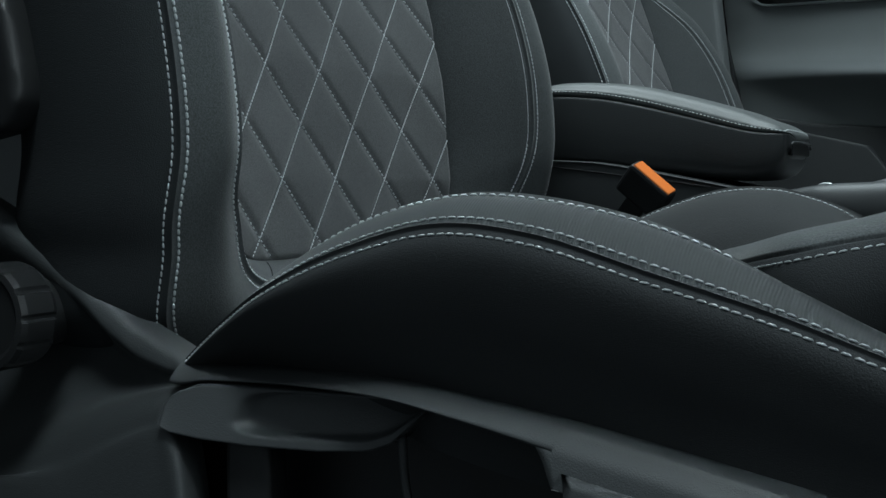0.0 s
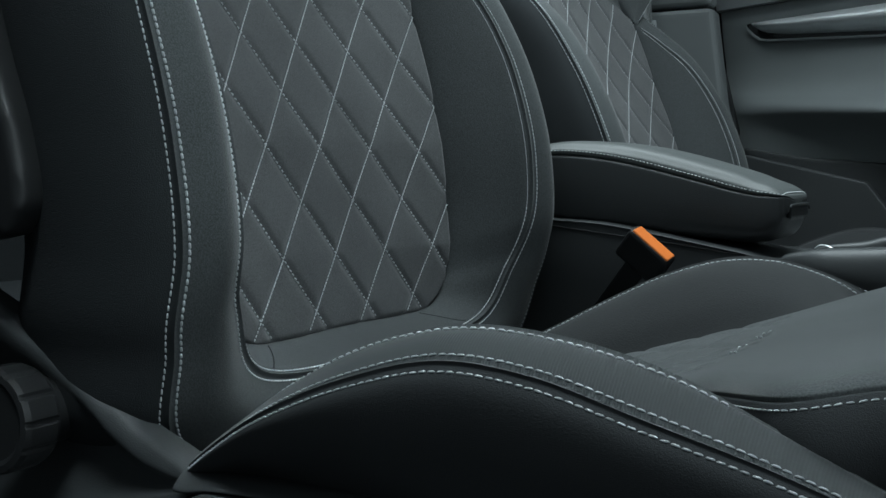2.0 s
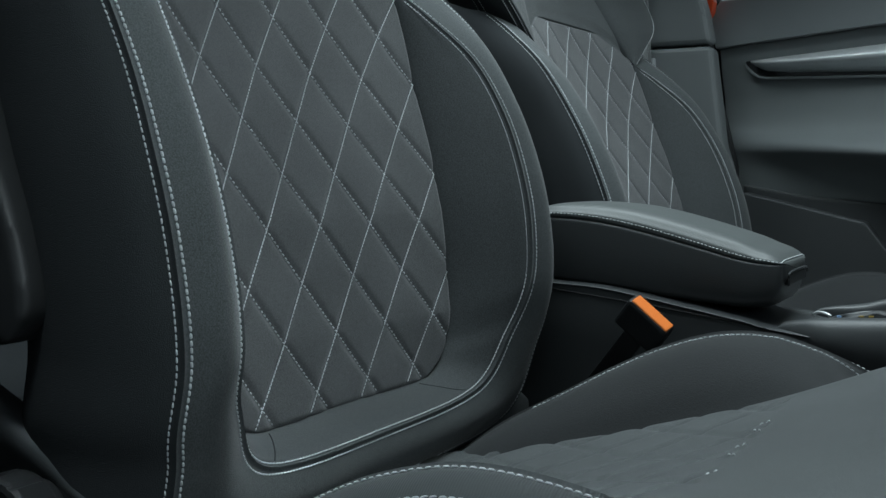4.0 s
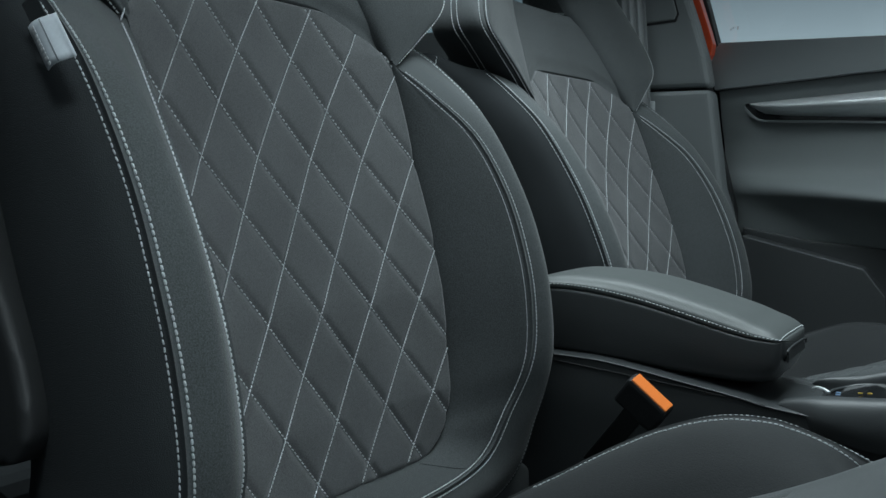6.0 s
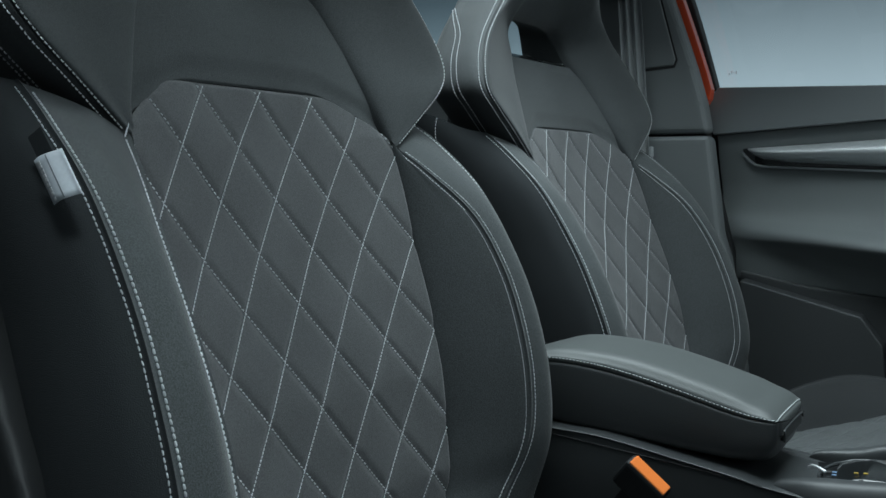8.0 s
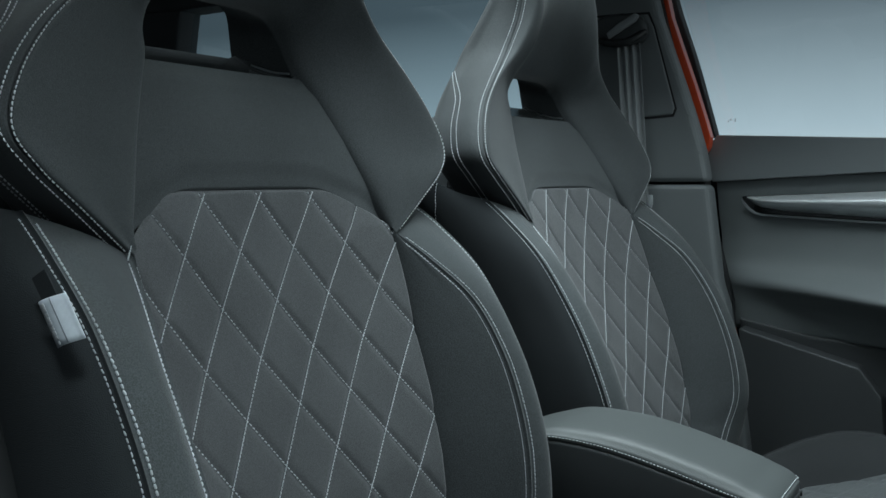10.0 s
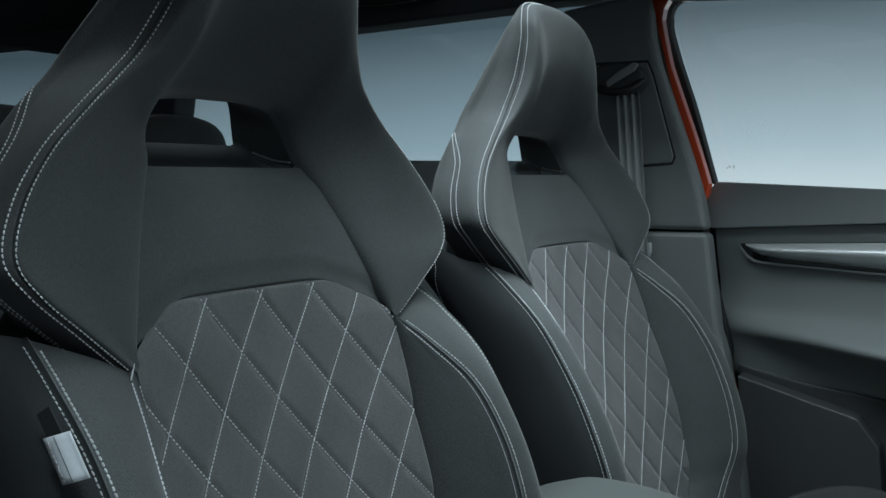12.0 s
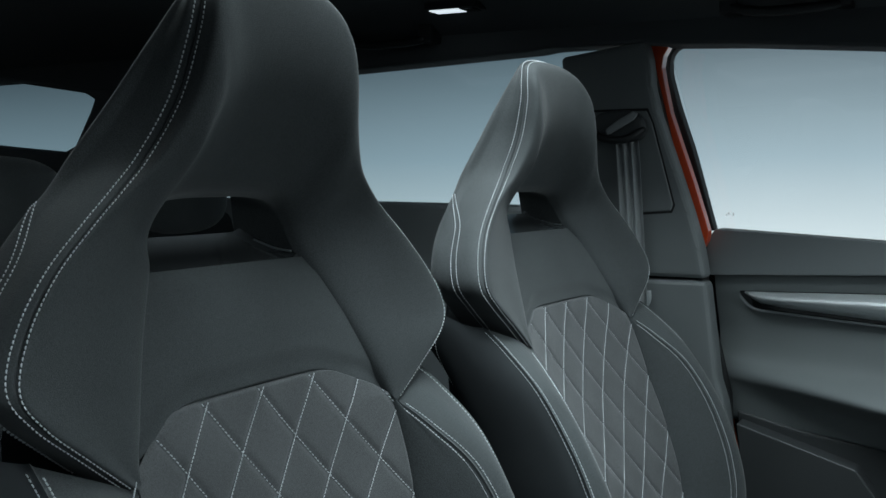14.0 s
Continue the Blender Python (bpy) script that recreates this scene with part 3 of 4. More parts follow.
        for nm, sel, cl, lab in (("cushion_inner_face", cc <= 4.0, M_INNER, "dark cloth inner face"), ("cushion_bolster", (cc >= 4.0) & (cc <= 6.0), M_RIB, "finely ribbed grey cloth"), ("cushion_side", cc >= 6.0, M_KNIT_LIT, "black knitted cloth, lightened for the light on it")):
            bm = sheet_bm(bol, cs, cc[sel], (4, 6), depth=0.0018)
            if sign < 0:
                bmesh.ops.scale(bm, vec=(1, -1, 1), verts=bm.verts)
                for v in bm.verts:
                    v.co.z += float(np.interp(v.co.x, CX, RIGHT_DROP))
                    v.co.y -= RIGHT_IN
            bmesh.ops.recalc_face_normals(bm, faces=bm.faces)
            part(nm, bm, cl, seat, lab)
        ln = out_from(side_lines(bol, 4, (0.28,) if sign > 0 else (-0.38, 0.30), 2.5, 8.6 if sign > 0 else 10.5, 600) + side_lines(bol, 6, (-0.28, 0.36), 2.0, 12.6, 700), (-0.2, -0.27, 0.25))
        if sign < 0:
            ln = [(p * (1, -1, 1) + np.stack([0 * p[:, 0], 0 * p[:, 0] - RIGHT_IN, np.interp(p[:, 0], CX, RIGHT_DROP)], 1), n * (1, -1, 1)) for p, n in ln]
        if not k:
            thread("cushion_stitching", ln, seat, M_DIM, pitch=0.0044, length=0.0041, radius=0.00055, lift=0.0004)
    cen = cushion_centre_sheet()
    cq = spaced(13, 20, (2, 10))
    bm = sheet_bm(cen, spaced(14, 26), cq[(cq >= 2.0) & (cq <= 10.0)], (2, 10), depth=0.0015)
    for v in bm.verts:
        if v.co.x < -0.145 and abs(v.co.y) < 0.17:
            d1, d2 = quilt(v.co.y + 0.0155, 0.667 + (v.co.x + 0.126) * 1.12)
            v.co.z += 0.0038 * ((1 - math.exp(-(d1 / 0.0035) ** 2)) * (1 - 0.5 * math.exp(-(d2 / 0.0035) ** 2)) - 1) * min(1, (-0.145 - v.co.x) / 0.006)
        v.co.z += 0.0010 * noise.noise(Vector((v.co.x * 22, v.co.y * 9, 1.0)))
    part("seat_cushion", bm, M_SEAT, seat, "grey cloth seat centre, quilted behind and smooth in front")
    for sel in (cq <= 2.0, cq >= 10.0):
        part("thigh_side", sheet_bm(cen, spaced(14, 10), cq[sel], (2, 10), depth=0.0015), M_KNIT_LIT, seat, "black knitted cloth side, lightened for the light on it")
    slant, ln = 0.5 * PITCH / ROW * 1.12, []
    for sgn in (1, -1):
        for i in range(-4, 5):
            xs = np.linspace(-0.153, -0.146, 60)
            ys = i * PITCH + sgn * slant * (xs + 0.126) - 0.0155
            ok = np.abs(ys) < 0.160
            if ok.sum() > 8:
                zs = np.interp(xs[ok], CX, CZ_C) - 0.0015
                ln.append((np.stack([xs[ok], ys[ok], zs], 1), np.tile((0, 0, 1.0), (ok.sum(), 1))))
    if not k:
        thread("cushion_quilt_stitching", ln, seat, M_DIM, radius=0.0005)
    ln = out_from(side_lines(cen, 2, (-0.25,), 8.4, 12.6, 300) + side_lines(cen, 10, (0.25,), 8.4, 12.6, 300), (-0.1, 0, 0.3))
    thread("thigh_stitching", ln, seat, M_DIM, pitch=0.0042, length=0.0036, radius=0.00042, lift=0.0004)
    part("seat_base", box(-0.46, 0.08, -0.235, 0.235, 0.03, 0.30, 0.02), M_BLACK, seat, "black seat base on the floor")
    return seat


seat_near = build_seat(0.0)
seat_near.location = (0, 0.708, 0)
seat_far = build_seat(0.1214)
seat_far.location = (-0.0022, 1.4019, -0.004)
seat_far.rotation_euler.z = math.radians(-3.0)
seat_far["label"] = "dark grey quilted cloth front seat, leant back, beside the ajar door"



# ---- side cover of the near seat: knob and lever ----
cover = part("side_cover", prism([(-0.62, 0.37), (-0.50, 0.355), (-0.42, 0.32), (-0.36, 0.305), (-0.20, 0.315), (0.10, 0.27), (0.10, 0.06), (-0.62, 0.06)], "y", -0.243, -0.222, 0.004), M_BLACK, seat_near, "black plastic side cover", smooth=False)
BAND = [0.012, 0.012, 0.013, 0.014, 0.010, 0.006, 0.005, 0.005, 0.005, 0.006, 0.009, 0.012, 0.013, 0.014, 0.014]
rail = Sheet([[(x, -v + dy, z - dz * w - ez) for x, z, v, w in zip(TOPX, TOPZ, TOPV, BAND)] for dy, dz, ez in ((0.036, -0.10, 0), (0.015, 0.0, 0), (0.0, 0.0, 0), (-0.006, 0.22, 0), (-0.012, 0.7, 0), (-0.0125, 1.0, 0), (-0.006, 1.0, 0.001), (0.012, 1.0, 0.002))])
us = spaced(15, 6)
xs_r = rail.at(us, np.array([2.0]))[:, 0, 0]
bm = sheet_bm(rail, us[(xs_r >= -0.392) & (xs_r <= -0.160)], spaced(8, 4))
bmesh.ops.recalc_face_normals(bm, faces=bm.faces)
part("top_rail", bm, M_COVER, cover, "grained plastic rim")
RIM_X = [-0.62, -0.56, -0.50, -0.465, -0.443, -0.421, -0.400, -0.387]
RIM_Z = [0.425, 0.398, 0.371, 0.3532, 0.3372, 0.3264, 0.3221, 0.3200]
RIDGE_Z = [0.232, 0.250, 0.2725, 0.286, 0.2948, 0.302, 0.3080, 0.3115]


def rear_skin(c, row):
    """A place on the rear cover: c from the back to the edge of the lever's recess, row from the rim down."""
    ends = (-0.388, -0.388, -0.382, -0.371, -0.376, -0.384, -0.391, -0.374, -0.340)
    x = -0.62 + c * (ends[row] + 0.62)
    top, low, ridge, v = (float(np.interp(x, a, b)) for a, b in ((TOPX, TOPZ), (RIM_X, RIM_Z), (RIM_X, RIDGE_Z), (TOPX, TOPV)))
    if x < -0.56:
        top += (-0.56 - x) * 0.5
    hollow = min(1.0, max(0.0, (-0.392 - x) / 0.06))
    z, out = ((top + 0.002, -0.016), (top, 0.0), (low, 0.005), (0.62 * low + 0.38 * ridge, 0.003 - 0.015 * hollow), (0.22 * low + 0.78 * ridge, 0.004 - 0.011 * hollow),
              (ridge, 0.008), (ridge - 0.018 * (0.4 + 0.6 * hollow) - 0.006 * (1 - hollow), 0.016), (0.264 - 0.03 * hollow, 0.022), (0.06, 0.034))[row]
    return (x, -v - out, z)


skin = Sheet([[rear_skin(c, row) for c in np.linspace(0, 1, 20)] + [tuple(np.array(rear_skin(1.0, row)) + (0.0015, 0.009, 0.0)), tuple(np.array(rear_skin(1.0, row)) + (0.0, 0.022, 0.0))] for row in range(9)])
bm = sheet_bm(skin, spaced(22, 4), spaced(9, 6))
bmesh.ops.recalc_face_normals(bm, faces=bm.faces)
part("rear_cover", bm, M_COVER, cover, "grained plastic cover with a hollowed flank")
FRONT_EDGE = (-0.1745, -0.1745, -0.1735, -0.1705, -0.1655, -0.160, -0.153, -0.135)


def front_skin(c, row):
    """A place on the front cover, from the recess of the lever forward."""
    x = FRONT_EDGE[row] + c * (0.10 - FRONT_EDGE[row])
    top, v = float(np.interp(x, TOPX, TOPZ)), float(np.interp(x, TOPX, TOPV))
    dz, out = ((0.001, -0.030), (0.0, 0.0), (-0.0026, 0.006), (-0.0075, 0.012), (-0.013, 0.0150), (-0.022, 0.0185), (-0.034, 0.022), (-0.25, 0.075))[row]
    return (x, -v - out, top + dz)


skin = Sheet([[front_skin(c, row) for c in np.linspace(0, 1, 14)] for row in range(8)])
bm = sheet_bm(skin, spaced(14, 5), spaced(8, 6))
r = bmesh.ops.extrude_face_region(bm, geom=bm.faces[:])
bmesh.ops.translate(bm, verts=[v for v in r["geom"] if isinstance(v, bmesh.types.BMVert)], vec=(0, 0.005, -0.001))
bmesh.ops.recalc_face_normals(bm, faces=bm.faces)
part("front_cover", bm, M_COVER, cover, "grained plastic front cover")
# lever: a paddle with a scooped face
LX = np.linspace(-0.388, -0.232, 76)
LTOP = np.interp(LX, [-0.388, -0.381, -0.366, -0.345, -0.29, -0.26, -0.245, -0.232], [0.306, 0.312, 0.3175, 0.319, 0.3205, 0.3215, 0.3215, 0.3205])
LLOW = np.interp(LX, [-0.388, -0.381, -0.362, -0.330, -0.29, -0.262, -0.250, -0.232], [0.295, 0.292, 0.2905, 0.2905, 0.2925, 0.296, 0.301, 0.3175])
rows = []
for f, back in ((1.0, 0.026), (1.0, 0.003), (0.985, 0.0006)):
    rows.append([(x, -0.289 + 0.006 * f + back, lo + (hi - lo) * f) for x, hi, lo in zip(LX, LTOP, LLOW)])
for f in np.linspace(0.96, 0.04, 34):
    row = []
    for x, hi, lo in zip(LX, LTOP, LLOW):
        z = lo + (hi - lo) * f
        a, b = (x + 0.288 - 0.5 * (z - 0.308)) / 0.049, (f - 0.56) / 0.36
        m = 1.0 / (1.0 + math.exp(9.0 * (a ** 4 + b ** 4 - 0.9)))
        row.append((x, -0.289 + 0.006 * f + 0.011 * m * (0.55 + 0.45 * f), z))
    rows.append(row)
for f, back in ((0.015, 0.0006), (0.0, 0.003), (0.0, 0.026)):
    rows.append([(x, -0.289 + 0.006 * f + back, lo + (hi - lo) * f) for x, hi, lo in zip(LX, LTOP, LLOW)])
for row in rows:
    row.insert(0, (row[0][0] - 0.001, -0.262, row[0][2]))
    row.append((row[-1][0] + 0.001, -0.262, row[-1][2]))
bm = grid_bm(np.array(rows))
bmesh.ops.recalc_face_normals(bm, faces=bm.faces)
part("height_lever", bm, M_LEVER, cover, "scooped black plastic lever")
part("lever_stem", box(-0.352, -0.325, -0.280, -0.262, 0.20, 0.292, 0.004), M_BLACK, cover)
part("wire_clip", tube([(-0.247, -0.283, 0.305), (-0.245, -0.284, 0.285), (-0.241, -0.284, 0.26), (-0.238, -0.282, 0.20)], 0.0022, 20), M_PLASTIC, cover)
# knob: ribbed rim
ring = []
for y, r, rib in ((-0.255, 0.020, 0), (-0.276, 0.020, 0), (-0.277, 0.0285, 0), (-0.280, 0.0295, 1), (-0.298, 0.0295, 1), (-0.3015, 0.0285, 0.5), (-0.302, 0.025, 0), (-0.300, 0.022, 0), (-0.300, 0.001, 0)):
    ring.append([])
    for i in range(120):
        rr = r + 0.0010 * rib * (-1.0 if i % 10 in (0, 1) else 0.3)
        ring[-1].append((-0.4985 + rr * math.cos(2 * math.pi * i / 120), y, 0.345 + rr * math.sin(2 * math.pi * i / 120)))
bm = grid_bm(np.array(ring), close=True)
bmesh.ops.recalc_face_normals(bm, faces=bm.faces)
part("recline_knob", bm, M_BLACK, cover, "ribbed black recline knob", smooth=False)
# hard shell round the rear of the backrest
part("shell_side", prism([(-0.486, 0.462), (-0.486, 0.48), (-0.494, 0.513), (-0.507, 0.545), (-0.53, 0.61), (-0.56, 0.68), (-0.60, 0.74), (-0.72, 0.74), (-0.70, 0.44), (-0.60, 0.43), (-0.50, 0.447)], "y", -0.288, -0.262, 0.008, 4), M_BLACK, seat_near, "satin black plastic shell edge")

tack = np.array([(-0.5125, -0.1815, 0.7098), (-0.5140, -0.1790, 0.7125), (-0.5165, -0.1750, 0.7160), (-0.5185, -0.1722, 0.7190)])
thread("bar_tack", [(tack, np.tile((0.9, -0.3, 0.3), (4, 1)))], seat_near, pitch=0.0016, length=0.0022, radius=0.0007, lift=0.0003)
part("hinge_cover", prism([(0.206, 0.350), (0.230, 0.3535), (0.289, 0.3205), (0.296, 0.27), (0.196, 0.27), (0.198, 0.335)], "x", -0.462, -0.430, 0.009, 5), M_TRIM, seat_near, "rounded grey plastic hinge cover")

# fabric tags on the near seat's outer seam
tag = thing("airbag_tag", "small black cloth tag sewn into the seat seam", "label")
part("cloth", prism([(-0.4985, 0.706), (-0.488, 0.712), (-0.478, 0.697), (-0.489, 0.691)], "y", 0.4355, 0.4365, 0.0003, 1), M_SIDE, tag, smooth=False)
tag2 = thing("printed_tag", "folded silvery cloth tag with white print sewn into the seat seam", "label")
TAG_O, TAG_A, TAG_B = np.array((-0.4925, 0.6925)), np.array((0.0165, -0.0245)), np.array((0.0215, 0.0070))


def tag_place(a, b, lift=0.0):
    """A place on the tag: a down its length, b across it towards the seam; it bulges along its fold."""
    p = TAG_O + a * TAG_A + b * TAG_B
    return (p[0], 0.4345 - 0.0035 * math.sin(math.pi * min(1.0, b * 1.1)) - 0.0015 * a - lift, p[1])


def tag_bm(a0, a1, b0, b1, lift, thick):
    g = np.array([[tag_place(a, b, lift) for b in np.linspace(b0, b1, 14)] for a in np.linspace(a0, a1, 8)])
    bm = grid_bm(g)
    r = bmesh.ops.extrude_face_region(bm, geom=bm.faces[:])
    bmesh.ops.translate(bm, verts=[v for v in r["geom"] if isinstance(v, bmesh.types.BMVert)], vec=(0, thick, 0))
    bmesh.ops.recalc_face_normals(bm, faces=bm.faces)
    return bm


cloth = part("cloth", tag_bm(0, 1, 0, 1, 0.0, 0.0006), M_FOIL, tag2)
part("fold_line", tag_bm(0.02, 0.98, 0.55, 0.585, 0.0003, 0.0002), M_INK, cloth, "dark fold line")
for q in range(8):
    a0 = 0.08 + 0.10 * q
    part("print_bar", tag_bm(a0, a0 + (0.07 if q % 3 else 0.085), 0.14, 0.31, 0.0004, 0.0002), M_WHITE, cloth, "white print")
part("print_dot", tag_bm(0.90, 0.965, 0.20, 0.30, 0.0004, 0.0002), M_WHITE, cloth, "white print")

# ---- centre console and armrest ----
console = thing("centre_console", "dark grey grained plastic centre console between the seats", "console")
BX = [-0.66, -0.50, -0.389, -0.343, -0.277, -0.224, -0.192, -0.10, 0.05, 0.25]
BZ = [0.447, 0.443, 0.439, 0.435, 0.423, 0.413, 0.406, 0.395, 0.384, 0.370]
body = Sheet([[(x, y, z + dz if dz > -0.2 else 0.004) for x, z in zip(BX, BZ)] for y, dz in ((0.992, -0.3), (0.990, -0.12), (0.987, -0.045), (0.987, -0.014), (0.9872, -0.0035), (0.9892, -0.0008), (1.030, 0.0), (1.066, 0.001), (1.102, 0.0), (1.130, -0.001), (1.141, -0.005), (1.145, -0.016), (1.145, -0.045), (1.142, -0.12), (1.140, -0.3))])
bm = sheet_bm(body, spaced(10, 8), spaced(15, 4))
bmesh.ops.recalc_face_normals(bm, faces=bm.faces)
part("body", bm, M_CONSOLE, console)
def console_rail(y_in, y_out, x0, up):
    """A rounded rail that starts in a tip, its flank swelling outward and down."""
    xs = [x0, x0 + 0.005, x0 + 0.018, x0 + 0.045, -0.098, 0.0, 0.12, 0.25]
    tops = [0.4065, 0.4105, 0.4135, 0.4170, 0.4195 + up, 0.428 + up, 0.430 + up, 0.430]
    lows = [0.4055, 0.4010, 0.3930, 0.3840, 0.3740, 0.370, 0.365, 0.360]
    d = 1 if y_out > y_in else -1
    w = abs(y_out - y_in)
    lines = []
    for fy, fz in ((0.10, 0.0), (0.0, 0.35), (0.0, 0.80), (0.12, 0.97), (0.40, 1.0), (0.75, 0.95), (0.98, 0.75), (1.10, 0.40), (1.02, 0.0)):
        lines.append([(x, y_in + d * w * fy * min(1.0, 0.35 + 14 * (x - x0)), lo + (hi - lo) * fz) for x, hi, lo in zip(xs, tops, lows)])
    sh = Sheet(lines)
    bm = sheet_bm(sh, spaced(8, 8), spaced(9, 4))
    bmesh.ops.recalc_face_normals(bm, faces=bm.faces)
    return bm


seam = [(-0.42, 0.9866, 0.4345), (-0.351, 0.9866, 0.4262), (-0.298, 0.9866, 0.4198), (-0.2417, 0.9866, 0.4122), (-0.200, 0.9866, 0.4062)]
part("edge_seam", tube(seam, 0.0007, 40, 6), M_RUBBER, console, "thin dark seam")
part("side_rail", console_rail(1.008, 0.983, -0.192, 0.0), M_CONSOLE, console, "grained plastic rail")
part("side_rail", console_rail(1.118, 1.146, -0.181, 0.006), M_CONSOLE, console, "grained plastic rail")
part("tray", prism([(-0.178, 0.403), (0.25, 0.394), (0.25, 0.38), (-0.178, 0.39)], "y", 1.008, 1.118, 0.003), M_GLOSS, console, "glossy black tray", smooth=False)
pad = part("selector_panel", prism([(-0.150, 0.408), (-0.120, 0.4145), (0.15, 0.412), (0.15, 0.395), (-0.150, 0.395)], "y", 1.022, 1.104, 0.004, 3), M_GLOSS, console, "glossy black selector panel", smooth=False)
part("chrome_trim", tube([(0.10, 1.018, 0.408), (-0.10, 1.018, 0.411), (-0.148, 1.024, 0.408), (-0.162, 1.062, 0.405), (-0.148, 1.100, 0.408), (-0.10, 1.106, 0.412), (0.10, 1.106, 0.408)], 0.0018, 60, 8), M_SHELF, pad, "chrome surround")
part("selector_arch", tube([(-0.170, 1.051, 0.4130), (-0.165, 1.045, 0.4160), (-0.158, 1.036, 0.4165), (-0.152, 1.032, 0.4145)], 0.0014, 24, 8), M_SILVER, pad, "silver selector stalk")
M_BLUE = surface("icon_blue", (0.16, 0.26, 0.42), 0.5)
M_YELLOW = surface("icon_yellow", (0.40, 0.27, 0.04), 0.5)
for x, y, mt in ((-0.129, 1.040, M_YELLOW), (-0.121, 1.042, M_YELLOW), (-0.147, 1.034, M_BLUE), (-0.146, 1.024, M_BLUE)):
    part("icon", box(x, x + 0.004, y, y + 0.0028, 0.4140, 0.4150, 0), mt, pad, smooth=False)
part("selector_slot", box(-0.100, 0.10, 1.040, 1.064, 0.4128, 0.4152, 0.001), M_BLACK, pad, smooth=False)

arm = thing("armrest", "padded dark grey leather armrest with grey stitching on the console", "armrest")
AX = [-0.50, -0.485, -0.465, -0.44, -0.41, -0.37, -0.33, -0.285, -0.235, -0.215, -0.204, -0.197, -0.192, -0.190]
AZ = [0.478, 0.485, 0.492, 0.4975, 0.5012, 0.4985, 0.4915, 0.4805, 0.4672, 0.4632, 0.4622, 0.4617, 0.4615, 0.4615]
AB = [0.445, 0.443, 0.4415, 0.440, 0.437, 0.4335, 0.4293, 0.4238, 0.4195, 0.4198, 0.4218, 0.4255, 0.432, 0.440]
AW_NEAR = [0.056, 0.061, 0.065, 0.066, 0.066, 0.066, 0.066, 0.066, 0.066, 0.066, 0.0665, 0.066, 0.063, 0.057]
AW_FAR = [0.056, 0.061, 0.065, 0.066, 0.066, 0.066, 0.066, 0.066, 0.0655, 0.0645, 0.0615, 0.058, 0.053, 0.046]
ARC = [0.002, 0.004, 0.007, 0.010, 0.0140, 0.0165, 0.0190, 0.0195, 0.0180, 0.0140, 0.0110, 0.0080, 0.0045, 0.002]
lines = []
for fy, kind in ((0.0, "low"), (-0.62, "low"), (-0.90, "low2"), (-0.985, "mid"), (-1.0, "seam"), (-0.96, "sh"), (-0.76, "top"), (0.0, "top"), (0.76, "top"), (0.96, "sh"), (1.0, "seam"), (0.985, "mid"), (0.90, "low2"), (0.62, "low"), (0.0, "low")):
    line = []
    for x, z, b, w, c in zip(AX, AZ, AB, AW_NEAR if fy < 0 else AW_FAR, ARC):
        zz = {"low": b, "low2": b + 0.006, "mid": b + 0.45 * (z - b), "seam": z, "sh": z + 0.50 * c, "top": z + c * (1.0 - 0.10 * abs(fy))}[kind]
        line.append((x, 1.066 + fy * w, zz))
    lines.append(line)
arm_sheet = Sheet(lines)
ca = spaced(15, 6, (4, 10))
g = arm_sheet.at(spaced(14, 8), ca)
dn = np.cross(np.gradient(g, axis=0), np.gradient(g, axis=1))
dn /= np.linalg.norm(dn, axis=2)[:, :, None] + 1e-12
for q in (4, 10):
    g = g - dn * (0.0017 * np.exp(-((ca - q) / 0.05) ** 2))[None, :, None]
mid = g[-1].mean(axis=0)
ends = [mid + (g[-1] - mid) * k + np.array((dx, 0, 0)) for k, dx in ((0.97, 0.0012), (0.90, 0.0022), (0.5, 0.003), (0.02, 0.0032))]
g = np.concatenate([g, np.array(ends)])
lid = (ca >= 4.0) & (ca <= 10.0)
for nm, cols, mt, lab in (("lid", [np.flatnonzero(lid)], M_LEATHER, "grey leather lid"), ("arm_body", [np.flatnonzero(ca <= 4.0), np.flatnonzero(ca >= 10.0)], M_VINYL, "black vinyl body")):
    bm = bmesh.new()
    for ids in cols:
        vs = [[bm.verts.new(q) for q in row[ids]] for row in g]
        for a, b in zip(vs, vs[1:]):
            for k in range(len(ids) - 1):
                bm.faces.new((a[k], b[k], b[k + 1], a[k + 1]))
    bmesh.ops.remove_doubles(bm, verts=bm.verts, dist=0.00001)
    bmesh.ops.recalc_face_normals(bm, faces=bm.faces)
    part(nm, bm, mt, arm, lab)
notch = part("latch_recess", prism([(1.018, 0.4420), (1.016, 0.4475), (1.021, 0.4525), (1.098, 0.4525), (1.104, 0.4480), (1.104, 0.4420)], "x", -0.200, -0.1862, 0.0015), M_BLACK, arm, "black latch recess", smooth=False)
part("latch_lip", tube([(-0.1862, 1.0155, 0.4420), (-0.1858, 1.0150, 0.4475), (-0.1858, 1.0200, 0.4537), (-0.1858, 1.099, 0.4537), (-0.1858, 1.105, 0.4485)], 0.0011, 50, 6), M_VINYL, notch)
n = 400
sl = [arm_sheet.along(np.linspace(0.3, 12.4, n), np.full(n, 4.3)), arm_sheet.along(np.linspace(0.3, 12.4, n), np.full(n, 9.7))]
cross = arm_sheet.along(np.full(80, 12.4), np.linspace(4.3, 9.7, 80))
thread("stitching", out_from(sl + [cross], (-0.38, 1.066, 0.46)), arm, M_DIM, pitch=0.0036, length=0.0027, radius=0.0005)


def build_buckle():
    """A belt buckle: a black housing with an orange press button, its top at the origin and z along it."""
    b = thing("belt_buckle", "black seat belt buckle with an orange press button", "seat belt", "belt buckles")
